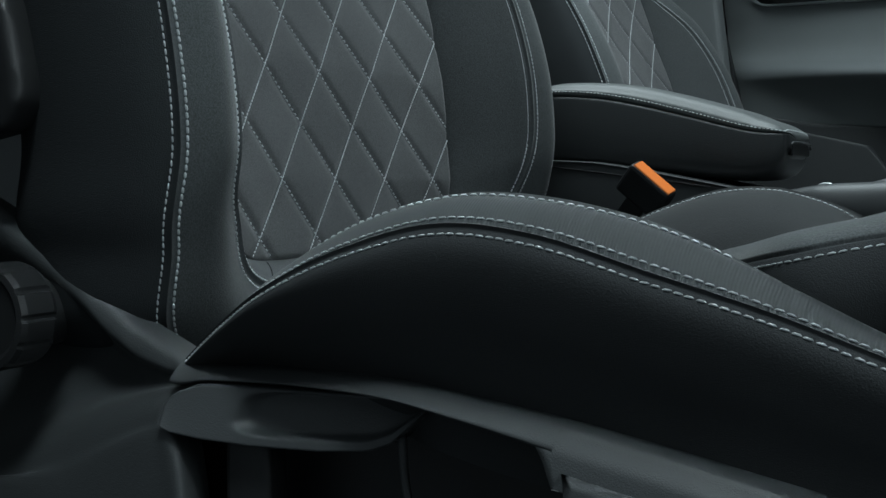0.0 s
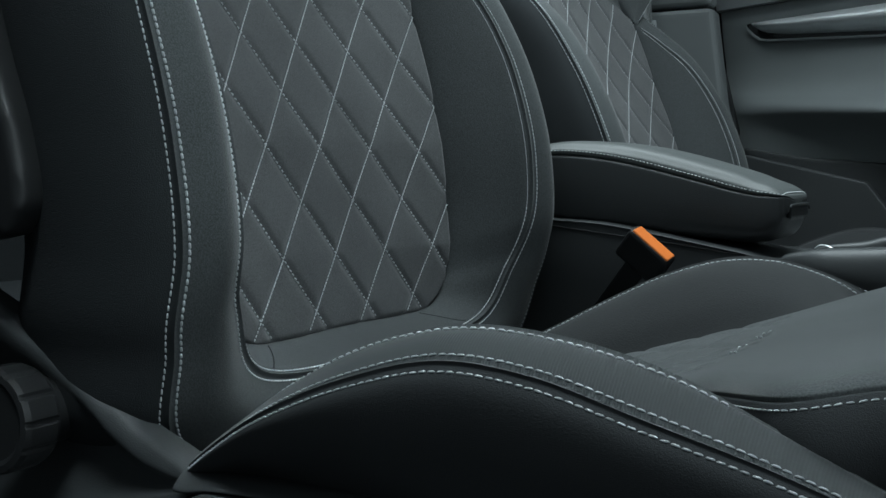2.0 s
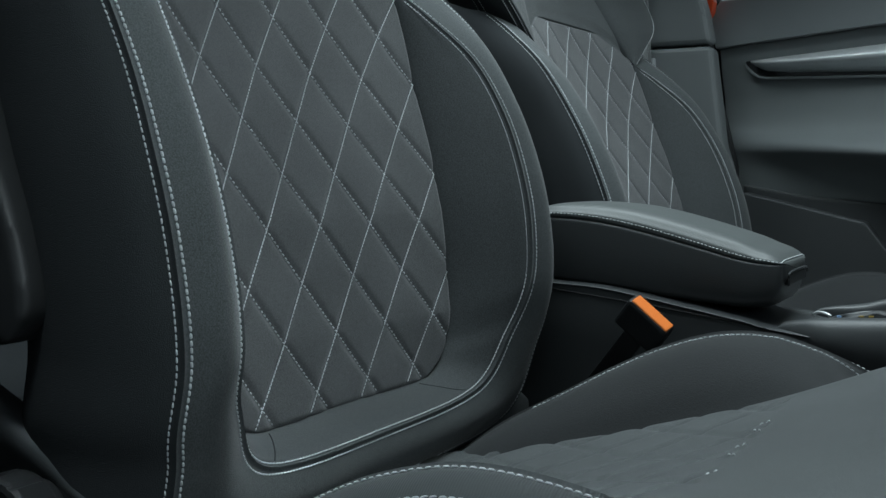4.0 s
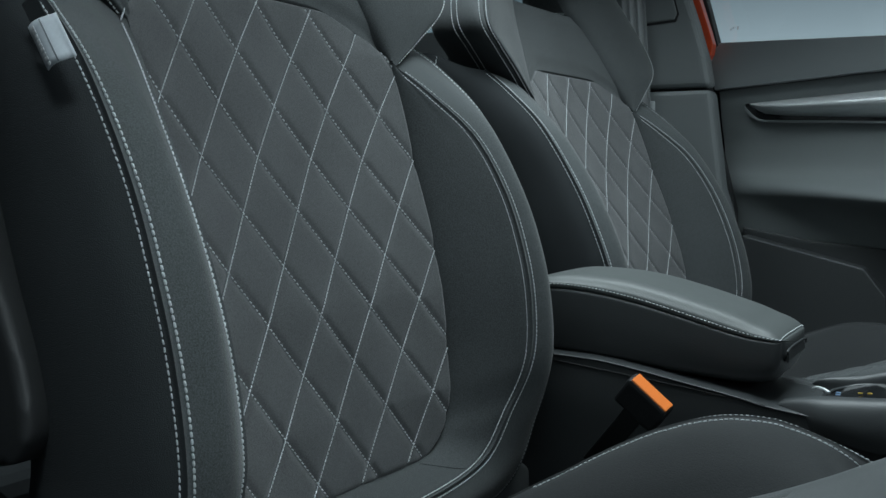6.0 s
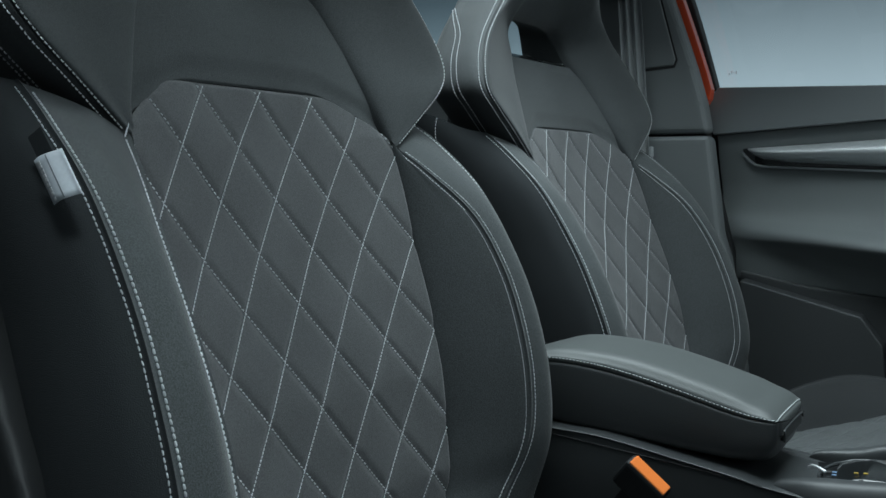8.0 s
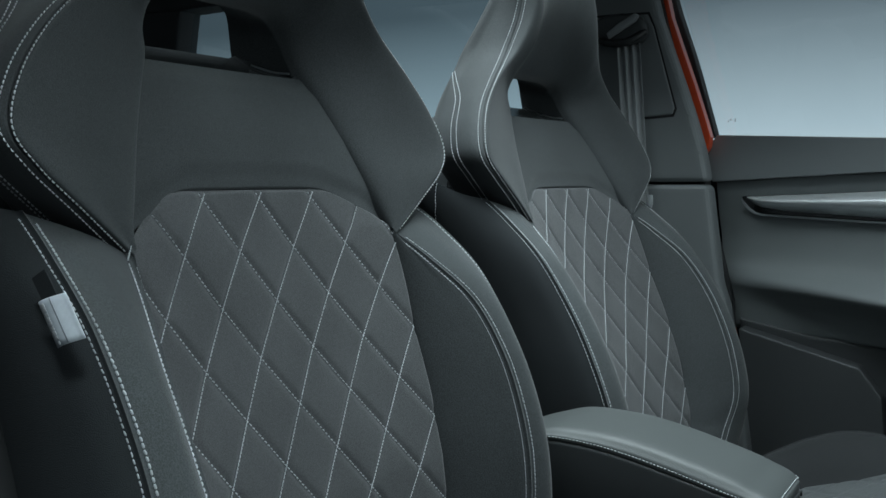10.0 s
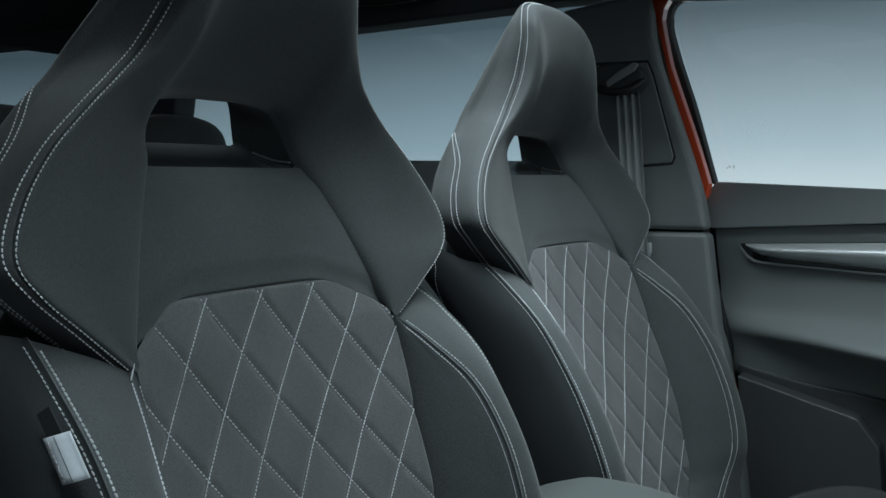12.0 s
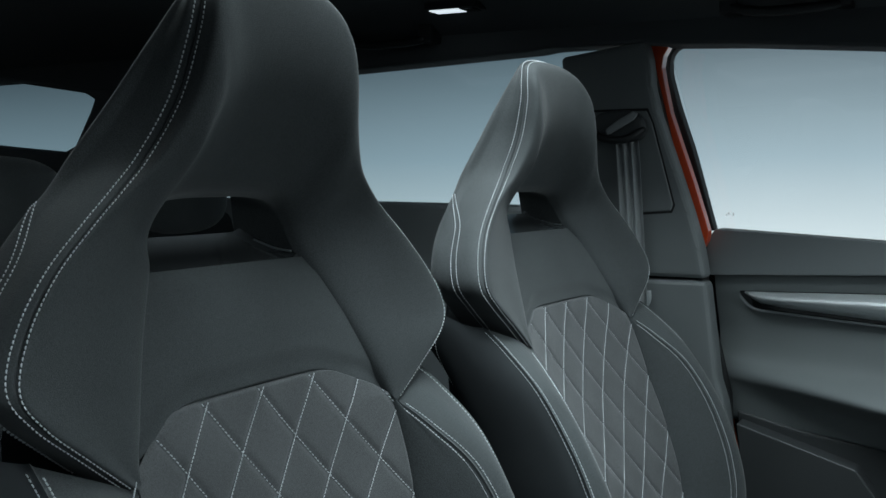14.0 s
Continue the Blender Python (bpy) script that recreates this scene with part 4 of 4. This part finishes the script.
    part("housing", box(-0.0224, 0.0228, -0.0098, 0.0088, -0.030, 0.0002, 0.0055, 4), M_BUCKLE, b, smooth=False)
    part("button", box(-0.0195, 0.0205, -0.0078, 0.0068, -0.006, 0.0008, 0.0015, 3), M_BUTTON, b, "orange plastic button", smooth=False)
    part("stalk", box(-0.010, 0.010, -0.003, 0.003, -0.11, -0.03, 0.002), M_BUCKLE, b, smooth=False)
    return b


M_BUCKLE = surface("buckle_black", (0.009, 0.010, 0.011), 0.5, grain=1000, bump=0.15, vary=0.2, spec=0.3)
buckle = build_buckle()
ux, uz = Vector((0.765, 0.02, -0.64)).normalized(), Vector((0.60, -0.30, 0.72))
uz = (uz - ux * uz.dot(ux)).normalized()
uy = uz.cross(ux)
mb_ = Matrix((ux, uy, uz)).transposed().to_4x4()
buckle.matrix_world = Matrix.Translation((-0.2835, 0.922, 0.4225)) @ mb_
copy_thing(buckle, Matrix.Translation((-0.300, 1.215, 0.436)) @ mb_)

# ---- setting: car body and studio ----
def wall(name, bm, mat, label, category="car body", smooth=False):
    return tagged(part(name, bm, mat, None, smooth=smooth), label, category, kind="structure")


wall("floor", box(-2.6, 1.3, 0.36, 1.84, -0.03, 0.0, 0.004), M_CARPET, "black carpeted car floor", "floor")
wall("ground", box(-40, 40, -40, 40, -0.40, -0.36, 0), surface("studio_floor", (0.08, 0.085, 0.09), 0.5, grain=60, vary=0.1, stain=1.5), "dark grey studio floor", "ground")

# studio wall beyond the car: plain backdrop, its light put in as glow, paler towards the floor
mb, nb, lb, bb = material("glowing_backdrop")
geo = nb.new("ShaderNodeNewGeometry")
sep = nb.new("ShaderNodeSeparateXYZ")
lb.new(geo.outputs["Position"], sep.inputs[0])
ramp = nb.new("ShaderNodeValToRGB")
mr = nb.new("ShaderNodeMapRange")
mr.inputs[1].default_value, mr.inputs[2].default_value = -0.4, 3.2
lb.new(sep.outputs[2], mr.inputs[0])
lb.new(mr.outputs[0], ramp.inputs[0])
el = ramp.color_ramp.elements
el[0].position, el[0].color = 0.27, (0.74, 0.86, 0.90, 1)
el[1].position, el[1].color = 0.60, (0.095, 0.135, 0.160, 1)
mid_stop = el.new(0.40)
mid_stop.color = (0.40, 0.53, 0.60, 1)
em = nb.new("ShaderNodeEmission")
# light falloff put into the glow: weaker towards the rear
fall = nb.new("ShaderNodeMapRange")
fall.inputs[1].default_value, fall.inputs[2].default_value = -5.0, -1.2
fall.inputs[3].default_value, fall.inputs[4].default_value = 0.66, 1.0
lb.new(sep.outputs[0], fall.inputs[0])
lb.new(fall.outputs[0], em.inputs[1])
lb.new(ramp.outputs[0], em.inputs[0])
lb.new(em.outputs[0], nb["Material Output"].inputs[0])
wall("backdrop", prism([(-14, 6.0), (6, 6.0), (6, 6.1), (-14, 6.1)], "z", -0.36, 5.0, 0), mb, "pale blue-grey studio backdrop, its light put in as glow", "backdrop")
wall("backdrop_rear", prism([(-14.1, -3), (-14, -3), (-14, 6.0), (-14.1, 6.0)], "z", -0.36, 5.0, 0), mb, "pale blue-grey studio backdrop, its light put in as glow", "backdrop")

# headliner
rows = []
for x in np.linspace(-2.5, 0.50, 31):
    top = 1.246 - 0.012 * ((x + 0.7) / 1.6) ** 2
    rows.append([(x, 1.08 + 0.74 * u, top - 0.085 * abs(u) ** 6 - 0.01 * u * u) for u in np.linspace(-1, 1, 33)])
bm = grid_bm(np.array(rows))
# unseen openings, added so that the softbox overhead lights the seats
hole = [f for f in bm.faces if -1.65 < f.calc_center_median().x < -1.0 and 0.45 < f.calc_center_median().y < 0.95]
hole += [f for f in bm.faces if -0.84 < f.calc_center_median().x < 0.06 and 0.66 < f.calc_center_median().y < 1.50]
bmesh.ops.delete(bm, geom=hole, context="FACES")
r = bmesh.ops.extrude_face_region(bm, geom=bm.faces[:])
bmesh.ops.translate(bm, verts=[v for v in r["geom"] if isinstance(v, bmesh.types.BMVert)], vec=(0, 0, 0.05))
bmesh.ops.recalc_face_normals(bm, faces=bm.faces)
wall("ceiling", bm, M_LINER, "black cloth headliner", "ceiling", True)

# far side of the body: roof rail, pillars, rear door
wall("roof_rail", prism([(-2.5, 1.205), (-2.10, 1.152), (-1.86, 1.118), (-1.55, 1.112), (-1.12, 1.127), (-0.765, 1.142), (-0.735, 1.146), (-0.560, 1.146), (-0.545, 1.144), (-0.522, 1.141), (-0.40, 1.135), (-0.19, 1.118), (0.4, 1.05), (0.4, 1.23), (-2.5, 1.23)], "y", 1.772, 1.85, 0.006), M_LINER, "black cloth-covered roof rail trim", "trim")
wall("pillar_core", prism([(-0.70, 1.12), (-0.68, 0.0), (-0.40, 0.0), (-0.42, 0.56), (-0.475, 0.78), (-0.56, 1.12)], "y", 1.815, 1.835, 0.002), M_BLACK, "black painted pillar core", "car body")
wall("pillar_trim_upper", prism([(-0.712, 1.13), (-0.700, 1.05), (-0.690, 0.86), (-0.680, 0.757), (-0.4535, 0.757), (-0.463, 0.807), (-0.481, 0.867), (-0.505, 0.936), (-0.5387, 1.03), (-0.550, 1.077), (-0.554, 1.12), (-0.562, 1.15)], "y", 1.775, 1.82, 0.012, 4), M_TRIM, "dark grey plastic centre pillar trim", "trim")
wall("pillar_trim_lower", prism([(-0.69, 0.753), (-0.69, 0.02), (-0.34, 0.02), (-0.392, 0.395), (-0.420, 0.555), (-0.432, 0.592), (-0.4525, 0.753)], "y", 1.773, 1.82, 0.012, 4), M_TRIM, "dark grey plastic lower pillar trim", "trim")
wall("pillar_paint", prism([(-0.572, 1.150), (-0.572, 1.08), (-0.562, 1.03), (-0.525, 0.925), (-0.492, 0.825), (-0.482, 0.800), (-0.4735, 0.803), (-0.466, 0.815), (-0.4634, 0.832), (-0.4704, 0.856), (-0.4906, 0.918), (-0.5108, 0.975), (-0.5311, 1.033), (-0.5416, 1.081), (-0.5469, 1.110), (-0.5440, 1.129), (-0.532, 1.150)], "y", 1.826, 1.850, 0.0015), M_PAINT, "orange painted centre pillar", "car body")
wall("pillar_seal", prism([(-0.482, 0.782), (-0.452, 0.60), (-0.41, 0.35), (-0.402, 0.35), (-0.444, 0.60), (-0.468, 0.786)], "y", 1.800, 1.84, 0.003), M_RUBBER, "black rubber door seal", "seal")
wall("pillar_edge", prism([(-0.464, 0.760), (-0.443, 0.60), (-0.401, 0.35), (-0.400, 0.35), (-0.442, 0.60), (-0.463, 0.760)], "y", 1.872, 1.878, 0.001), M_PAINT, "orange painted sill edge of the pillar", "car body")
wall("pillar_outer", prism([(-0.60, 0.81), (-0.455, 0.81), (-0.36, 0.60), (-0.33, 0.02), (-0.60, 0.02)], "y", 1.886, 1.90, 0.001), M_RUBBER, "black outer edge of the pillar", "car body")
wall("rear_door_panel", prism([(-0.66, 0.02), (-0.66, 0.872), (-1.75, 0.885), (-1.75, 0.02)], "y", 1.76, 1.85, 0.015, 4), M_GREY, "dark grey plastic rear door panel", "door")
wall("rear_pillar", prism([(-1.60, 0.88), (-1.80, 0.02), (-2.5, 0.02), (-2.5, 1.03), (-2.11, 0.996), (-1.91, 0.980), (-1.87, 0.995), (-1.822, 1.070), (-1.81, 1.095), (-1.84, 1.110), (-2.10, 1.148), (-2.5, 1.20), (-2.5, 1.22), (-1.5, 1.20), (-1.56, 1.12)], "y", 1.78, 1.85, 0.008), M_LINER, "black trimmed rear pillar", "trim")
# unseen near side of the body, behind the open front door, added to shade the near seat
wall("near_pillar", prism([(-0.78, 1.16), (-0.80, 0.0), (-0.52, 0.0), (-0.54, 0.56), (-0.60, 0.80), (-0.68, 1.16)], "y", 0.27, 0.375, 0.012), M_BLACK, "unseen black near centre pillar, added to shade the seat", "car body")
wall("near_rear_door", prism([(-0.74, 0.02), (-0.74, 0.87), (-1.75, 0.885), (-1.75, 0.02)], "y", 0.27, 0.36, 0.015, 3), M_LINER, "unseen black near rear door, added to shade the seat", "door")
wall("near_rear_pillar", prism([(-1.62, 0.86), (-1.80, 0.02), (-2.5, 0.02), (-2.5, 1.22), (-1.5, 1.20)], "y", 0.27, 0.36, 0.01), M_LINER, "unseen black near rear pillar, added to shade the seat", "trim")
wall("near_roof_rail", prism([(-2.5, 1.13), (0.4, 1.13), (0.4, 1.25), (-2.5, 1.25)], "y", 0.29, 0.37, 0.01), M_LINER, "unseen black near roof rail, added to block side light", "trim")
# sill is black to keep orange bounce light off the lever
wall("near_sill", box(-2.5, 1.0, 0.26, 0.36, -0.20, 0.06, 0.012), M_BLACK, "unseen door sill, black so that it bounces no light", "car body")
# unseen walls that leave the front lamp a slot: low and high light stopped
wall("bulkhead", prism([(0.36, 0.0), (1.84, 0.0), (1.84, 0.80), (0.36, 0.80)], "x", 0.70, 1.05, 0.03, 3), M_BLACK, "unseen black bulkhead, raised to block low front light", "car body")
wall("windscreen_header", prism([(0.36, 1.09), (1.84, 1.09), (1.84, 1.25), (0.36, 1.25)], "x", 0.42, 0.50, 0.02, 3), M_LINER, "unseen black header, added to block high front light", "trim")
wall("tailgate_wall", prism([(0.36, 0.0), (1.84, 0.0), (1.84, 0.93), (0.36, 0.93)], "x", -2.55, -2.48, 0.01), M_LINER, "black trimmed tailgate", "car body")


def glass(name, tint):
    m, n, l, b = material(name)
    b.inputs["Base Color"].default_value = (*tint, 1)
    b.inputs["Roughness"].default_value = 0.0
    b.inputs["Transmission Weight"].default_value = 1.0
    b.inputs["IOR"].default_value = 1.45
    return m


M_GLASS = glass("window_glass", (0.96, 0.98, 0.98))
M_TINT = glass("tinted_glass", (0.74, 0.83, 0.86))
M_DEEP = glass("deep_tinted_glass", (0.60, 0.71, 0.75))
tagged(part("window_rear_door", prism([(-0.66, 0.87), (-0.66, 1.15), (-1.58, 1.13), (-1.62, 0.88)], "y", 1.822, 1.826, 0), M_TINT, smooth=False, shadow=False), "lightly tinted rear door window glass", "window", kind="structure")
tagged(part("window_rear_quarter", prism([(-1.78, 0.94), (-1.78, 1.14), (-2.5, 1.21), (-2.5, 0.94)], "y", 1.822, 1.826, 0), M_DEEP, smooth=False, shadow=False), "lightly tinted rear quarter window glass", "window", kind="structure")

# front door, ajar: its inner face runs outward towards its rear edge


def door_y(x):
    return 1.80 - 0.24 * (x + 0.19)


door = thing("front_door", "dark grey front door standing ajar with a silver handle strip", "car door")


def door_panel(name, pts, lift, thick, mat, label="", bevel=0.006, parent=None):
    """A panel of the door: outline in x and z, raised by lift from the door's inner plane."""
    bm = prism(pts, "y", 0.0, thick, bevel, 3)
    for v in bm.verts:
        v.co.y += door_y(v.co.x) - (lift(v.co.x) if callable(lift) else lift)
    return part(name, bm, mat, parent or door, label, smooth=False)


door_panel("door_core", [(-0.455, 0.80), (0.55, 0.76), (0.55, 0.05), (-0.345, 0.05), (-0.41, 0.50), (-0.44, 0.60)], -0.012, 0.03, M_BLACK, "black inner door skin", 0.003)
door_panel("upper_trim", [(-0.466, 0.757), (-0.474, 0.80), (-0.470, 0.822), (-0.458, 0.836), (-0.18, 0.824), (0.55, 0.78), (0.55, 0.775), (-0.18, 0.773)], 0.014, 0.06, M_GREY, "smooth grey top pad", 0.008)
def door_skin(x, row):
    """A place on the middle of the door: hollowed under the handle, swelling to the arm pad, undercut below it."""
    pad = float(np.interp(x, [-0.47, -0.43, -0.17, 0.1], [0.004, 0.012, 0.080, 0.092]))
    ridge = float(np.interp(x, [-0.47, -0.43, -0.30, -0.17, 0.55], [0.600, 0.597, 0.589, 0.579, 0.540]))
    top = float(np.interp(x, [-0.47, -0.18, 0.55], [0.752, 0.768, 0.770]))
    z, lift = ((top + 0.004, -0.006), (top + 0.002, 0.001), (top - 0.030, 0.000), (top - 0.058, -0.001), (0.45 * top + 0.55 * ridge, -0.005 + 0.08 * pad), (ridge + 0.036, 0.26 * pad - 0.003), (ridge + 0.016, 0.66 * pad),
               (ridge + 0.005, 0.93 * pad), (ridge - 0.003, pad), (ridge - 0.011, 0.92 * pad), (ridge - 0.022, 0.60 * pad), (ridge - 0.042, 0.22 * pad), (ridge - 0.085, -0.004))[row]
    return (x, door_y(x) - lift, z)


skin = Sheet([[door_skin(x + 0.003 * row * min(1.0, max(0.0, (-0.43 - x) / 0.03)), row) for x in (-0.464, -0.455, -0.44, -0.42, -0.39, -0.35, -0.30, -0.24, -0.17, -0.08, 0.05, 0.25, 0.55)] for row in range(13)])
bm = sheet_bm(skin, spaced(13, 5), spaced(13, 5))
bmesh.ops.recalc_face_normals(bm, faces=bm.faces)
r = bmesh.ops.extrude_face_region(bm, geom=bm.faces[:])
bmesh.ops.translate(bm, verts=[v for v in r["geom"] if isinstance(v, bmesh.types.BMVert)], vec=(0, 0.004, 0))
bmesh.ops.recalc_face_normals(bm, faces=bm.faces)
part("middle_trim", bm, M_PAD, door, "moulded grey panel with a padded armrest")
door_panel("lower_trim", [(-0.417, 0.53), (-0.30, 0.51), (0.55, 0.44), (0.55, 0.05), (-0.35, 0.05)], 0.004, 0.05, M_PLASTIC)
door_panel("map_pocket", [(-0.408, 0.517), (-0.213, 0.472), (-0.180, 0.43), (-0.15, 0.10), (-0.36, 0.10)], 0.045, 0.05, M_PLASTIC, "moulded door pocket", 0.004)
recess = door_panel("handle_recess", [(-0.416, 0.733), (-0.4125, 0.7240), (-0.4020, 0.7125), (-0.391, 0.7055), (-0.380, 0.7030), (-0.18, 0.694), (0.10, 0.675), (0.10, 0.735), (-0.18, 0.744)], 0.004, 0.02, M_GLOSS, "black handle recess", 0.003)
door_panel("handle_lip", [(-0.4155, 0.7290), (-0.4130, 0.7215), (-0.4030, 0.7105), (-0.392, 0.7035), (-0.380, 0.7010), (-0.18, 0.692), (0.10, 0.673), (0.10, 0.6765), (-0.18, 0.6955), (-0.380, 0.7045), (-0.391, 0.7070), (-0.4015, 0.7145), (-0.4115, 0.7250)], 0.009, 0.01, M_GREY, "thin grey lower lip", 0.001, recess)
rows = []
for x in np.linspace(-0.405, 0.10, 40):
    top = float(np.interp(x, [-0.416, -0.18, 0.10], [0.7325, 0.7432, 0.7345]))
    low = top - float(np.interp(x, [-0.405, -0.385, -0.34, -0.18, 0.10], [0.004, 0.018, 0.026, 0.042, 0.050]))
    row = []
    for f in np.linspace(0, 1, 15):
        lift = 0.004 + 0.026 * math.sin(math.pi * min(1.0, 0.06 + 0.98 * f) ** 0.95) * min(1.0, (x + 0.420) / 0.05)
        row.append((x, door_y(x) - lift, top + (low - top) * f))
    rows.append(row)
bm = grid_bm(np.array(rows))
r = bmesh.ops.extrude_face_region(bm, geom=bm.faces[:])
bmesh.ops.translate(bm, verts=[v for v in r["geom"] if isinstance(v, bmesh.types.BMVert)], vec=(0, 0.002, 0))
bmesh.ops.recalc_face_normals(bm, faces=bm.faces)
part("handle_strip", bm, M_SILVER, recess, "brushed silver handle strip")
door_panel("window_frame", [(-0.4633, 0.832), (-0.4869, 0.9128), (-0.5075, 0.9762), (-0.5334, 1.047), (-0.5480, 1.0944), (-0.5508, 1.108), (-0.5510, 1.124), (-0.5480, 1.136), (-0.5425, 1.1435), (-0.5347, 1.1480), (-0.522, 1.1495), (-0.4856, 1.1493), (-0.3907, 1.1449), (-0.1983, 1.1242), (0.3, 1.06),
                            (0.3, 1.09), (-0.19, 1.165), (-0.56, 1.185), (-0.582, 1.16), (-0.578, 1.10), (-0.564, 1.05), (-0.538, 0.978), (-0.516, 0.913), (-0.492, 0.832)], 0.0, 0.03, M_RUBBER, "black rubber-edged frame", 0.003)
pane = door_panel("window_pane", [(-0.555, 1.15), (0.3, 1.10), (0.5, 0.80), (-0.46, 0.834)], -0.012, 0.004, M_GLASS, "clear window glass", 0)
pane.visible_shadow = False
for q in range(4):
    door_panel("glass_mark", [(-0.446 + 0.004 * q, 0.858 + 0.002 * (q % 3)), (-0.4435 + 0.004 * q, 0.858 + 0.002 * (q % 3)), (-0.4435 + 0.004 * q, 0.861 + 0.003 * (q % 2)), (-0.446 + 0.004 * q, 0.861 + 0.003 * (q % 2))], -0.0115, 0.0003, M_MARK, "faint etched mark", 0, pane)

# seat belt of the far seat on the centre pillar
belt = thing("seat_belt", "dark grey seat belt hanging from a black guide on the pillar", "seat belt")
part("cover", prism([(-0.660, 1.034), (-0.556, 1.034), (-0.546, 1.012), (-0.509, 0.878), (-0.513, 0.868), (-0.60, 0.862), (-0.64, 0.862)], "y", 1.7715, 1.779, 0.003, 3), M_TRIM, belt, "recessed dark plastic guide cover", smooth=False)
part("cover_gap", prism([(-0.664, 1.038), (-0.554, 1.038), (-0.5435, 1.013), (-0.5060, 0.877), (-0.511, 0.8645), (-0.60, 0.858), (-0.644, 0.858)], "y", 1.7735, 1.778, 0.001), M_RUBBER, belt, "dark gap round the cover", smooth=False)
part("guide", prism([(-0.643, 1.020), (-0.628, 1.031), (-0.593, 1.035), (-0.565, 1.031), (-0.553, 1.018), (-0.55, 1.000), (-0.559, 0.986), (-0.578, 0.980), (-0.608, 0.980), (-0.633, 0.990)], "y", 1.742, 1.768, 0.009, 4), M_PLASTIC, belt, "black plastic belt guide")
part("guide_loop", tube([(-0.643, 1.756, 1.004), (-0.625, 1.738, 0.990), (-0.598, 1.733, 0.984), (-0.573, 1.736, 0.988), (-0.553, 1.750, 1.004)], 0.0065, 30, 10), M_BLACK, belt, "black belt guide bar")
part("webbing_fold", prism([(-0.611, 0.992), (-0.565, 1.018), (-0.559, 1.028), (-0.567, 1.032), (-0.593, 1.018), (-0.615, 1.002)], "y", 1.734, 1.741, 0.003, 3), M_WEB, belt, "folded grey webbing over the guide")
rows = []
for z in np.linspace(0.985, 0.25, 60):
    row = []
    for u in np.linspace(-1, 1, 25):
        fold = 0.0035 * math.cos(u * 3 * math.pi)
        row.append((-0.581 + 0.020 * u + 0.065 * (0.985 - z), 1.748 + fold + 0.012 * (0.985 - z) + 0.003 * math.sin(z * 9), z))
    rows.append(row)
bm = grid_bm(np.array(rows))
r = bmesh.ops.extrude_face_region(bm, geom=bm.faces[:])
bmesh.ops.translate(bm, verts=[v for v in r["geom"] if isinstance(v, bmesh.types.BMVert)], vec=(0, 0.0012, 0))
bmesh.ops.recalc_face_normals(bm, faces=bm.faces)
part("webbing", bm, M_WEB, belt, "folded grey webbing")
part("stop_hook", tube([(-0.560, 1.766, 0.712), (-0.549, 1.757, 0.711), (-0.544, 1.756, 0.722), (-0.545, 1.758, 0.735)], 0.005, 20, 10), M_GREY, belt, "pale grey plastic hook")

# rear bench and its headrests
bench = thing("rear_bench", "black cloth rear bench behind the front seats", "car seat")
part("backrest", prism([(-1.22, 0.30), (-1.36, 0.86), (-1.42, 0.87), (-1.50, 0.30)], "y", 0.46, 1.70, 0.03, 4), M_SIDE, bench, smooth=False)
part("cushion", box(-1.30, -0.80, 0.46, 1.70, 0.0, 0.34, 0.03, 4), M_SIDE, bench, smooth=False)


def build_headrest():
    h = thing("rear_headrest", "dark grey cloth rear headrest on the bench", "headrest", "rear headrests")
    g = []
    for a in np.linspace(-1, 1, 17):
        p = math.sin(a * math.pi / 2)
        r = max(0.0, 1 - abs(p) ** 2.6) ** (1 / 2.6)
        g.append([(0.045 * r * math.copysign(abs(math.cos(t)) ** 0.7, math.cos(t)), 0.134 * p, 0.07 * r * math.copysign(abs(math.sin(t)) ** 0.7, math.sin(t))) for t in np.linspace(0, 2 * math.pi, 28, endpoint=False)])
    part("pad", grid_bm(np.array(g), close=True), M_SEAT, h)
    for y in (-0.05, 0.05):
        part("post", tube([(0, y, -0.03), (0, y, -0.08), (0.005, y, -0.13)], 0.006, 10), M_CHROME, h)
    return h


hr = build_headrest()
hr.location = (-1.37, 1.536, 0.889)
copy_thing(hr, pose(-1.37, 1.135, 0.886))
copy_thing(hr, pose(-1.37, 0.66, 0.889))

# roof: lamp and grab handles
lamp = thing("roof_lamp", "small rear roof lamp with a pale lens", "lamp")
M_GLOW, ng, lg, bg = material("lit_lens")
bg.inputs["Base Color"].default_value = (0.8, 0.85, 0.87, 1)
bg.inputs["Emission Color"].default_value = (0.80, 0.92, 1.0, 1)
bg.inputs["Emission Strength"].default_value = 0.9
part("bezel", box(-0.914, -0.815, 1.655, 1.700, 1.208, 1.226, 0.003), M_BLACK, lamp, smooth=False)
part("lens", box(-0.907, -0.851, 1.660, 1.695, 1.206, 1.211, 0.002), M_GLOW, lamp, "pale lens", smooth=False)
part("switch", box(-0.849, -0.823, 1.660, 1.695, 1.206, 1.211, 0.002), M_GLOSS, lamp, "dark switch", smooth=False)
grab = thing("grab_handle", "black folding grab handle under the roof edge", "handle", "grab handles")
part("bar", tube([(-0.09, 0.02, 0.012), (-0.075, 0, -0.004), (-0.03, -0.004, -0.012), (0.03, -0.004, -0.012), (0.075, 0, -0.008), (0.09, 0.02, 0.0)], 0.008, 40, 10), M_BLACK, grab)
for x in (-0.085, 0.085):
    part("mount", box(x - 0.014, x + 0.014, -0.004, 0.05, -0.012, 0.02, 0.004), M_BLACK, grab, smooth=False)
grab.location = (-1.04, 1.735, 1.178)
copy_thing(grab, pose(-0.33, 1.735, 1.190))
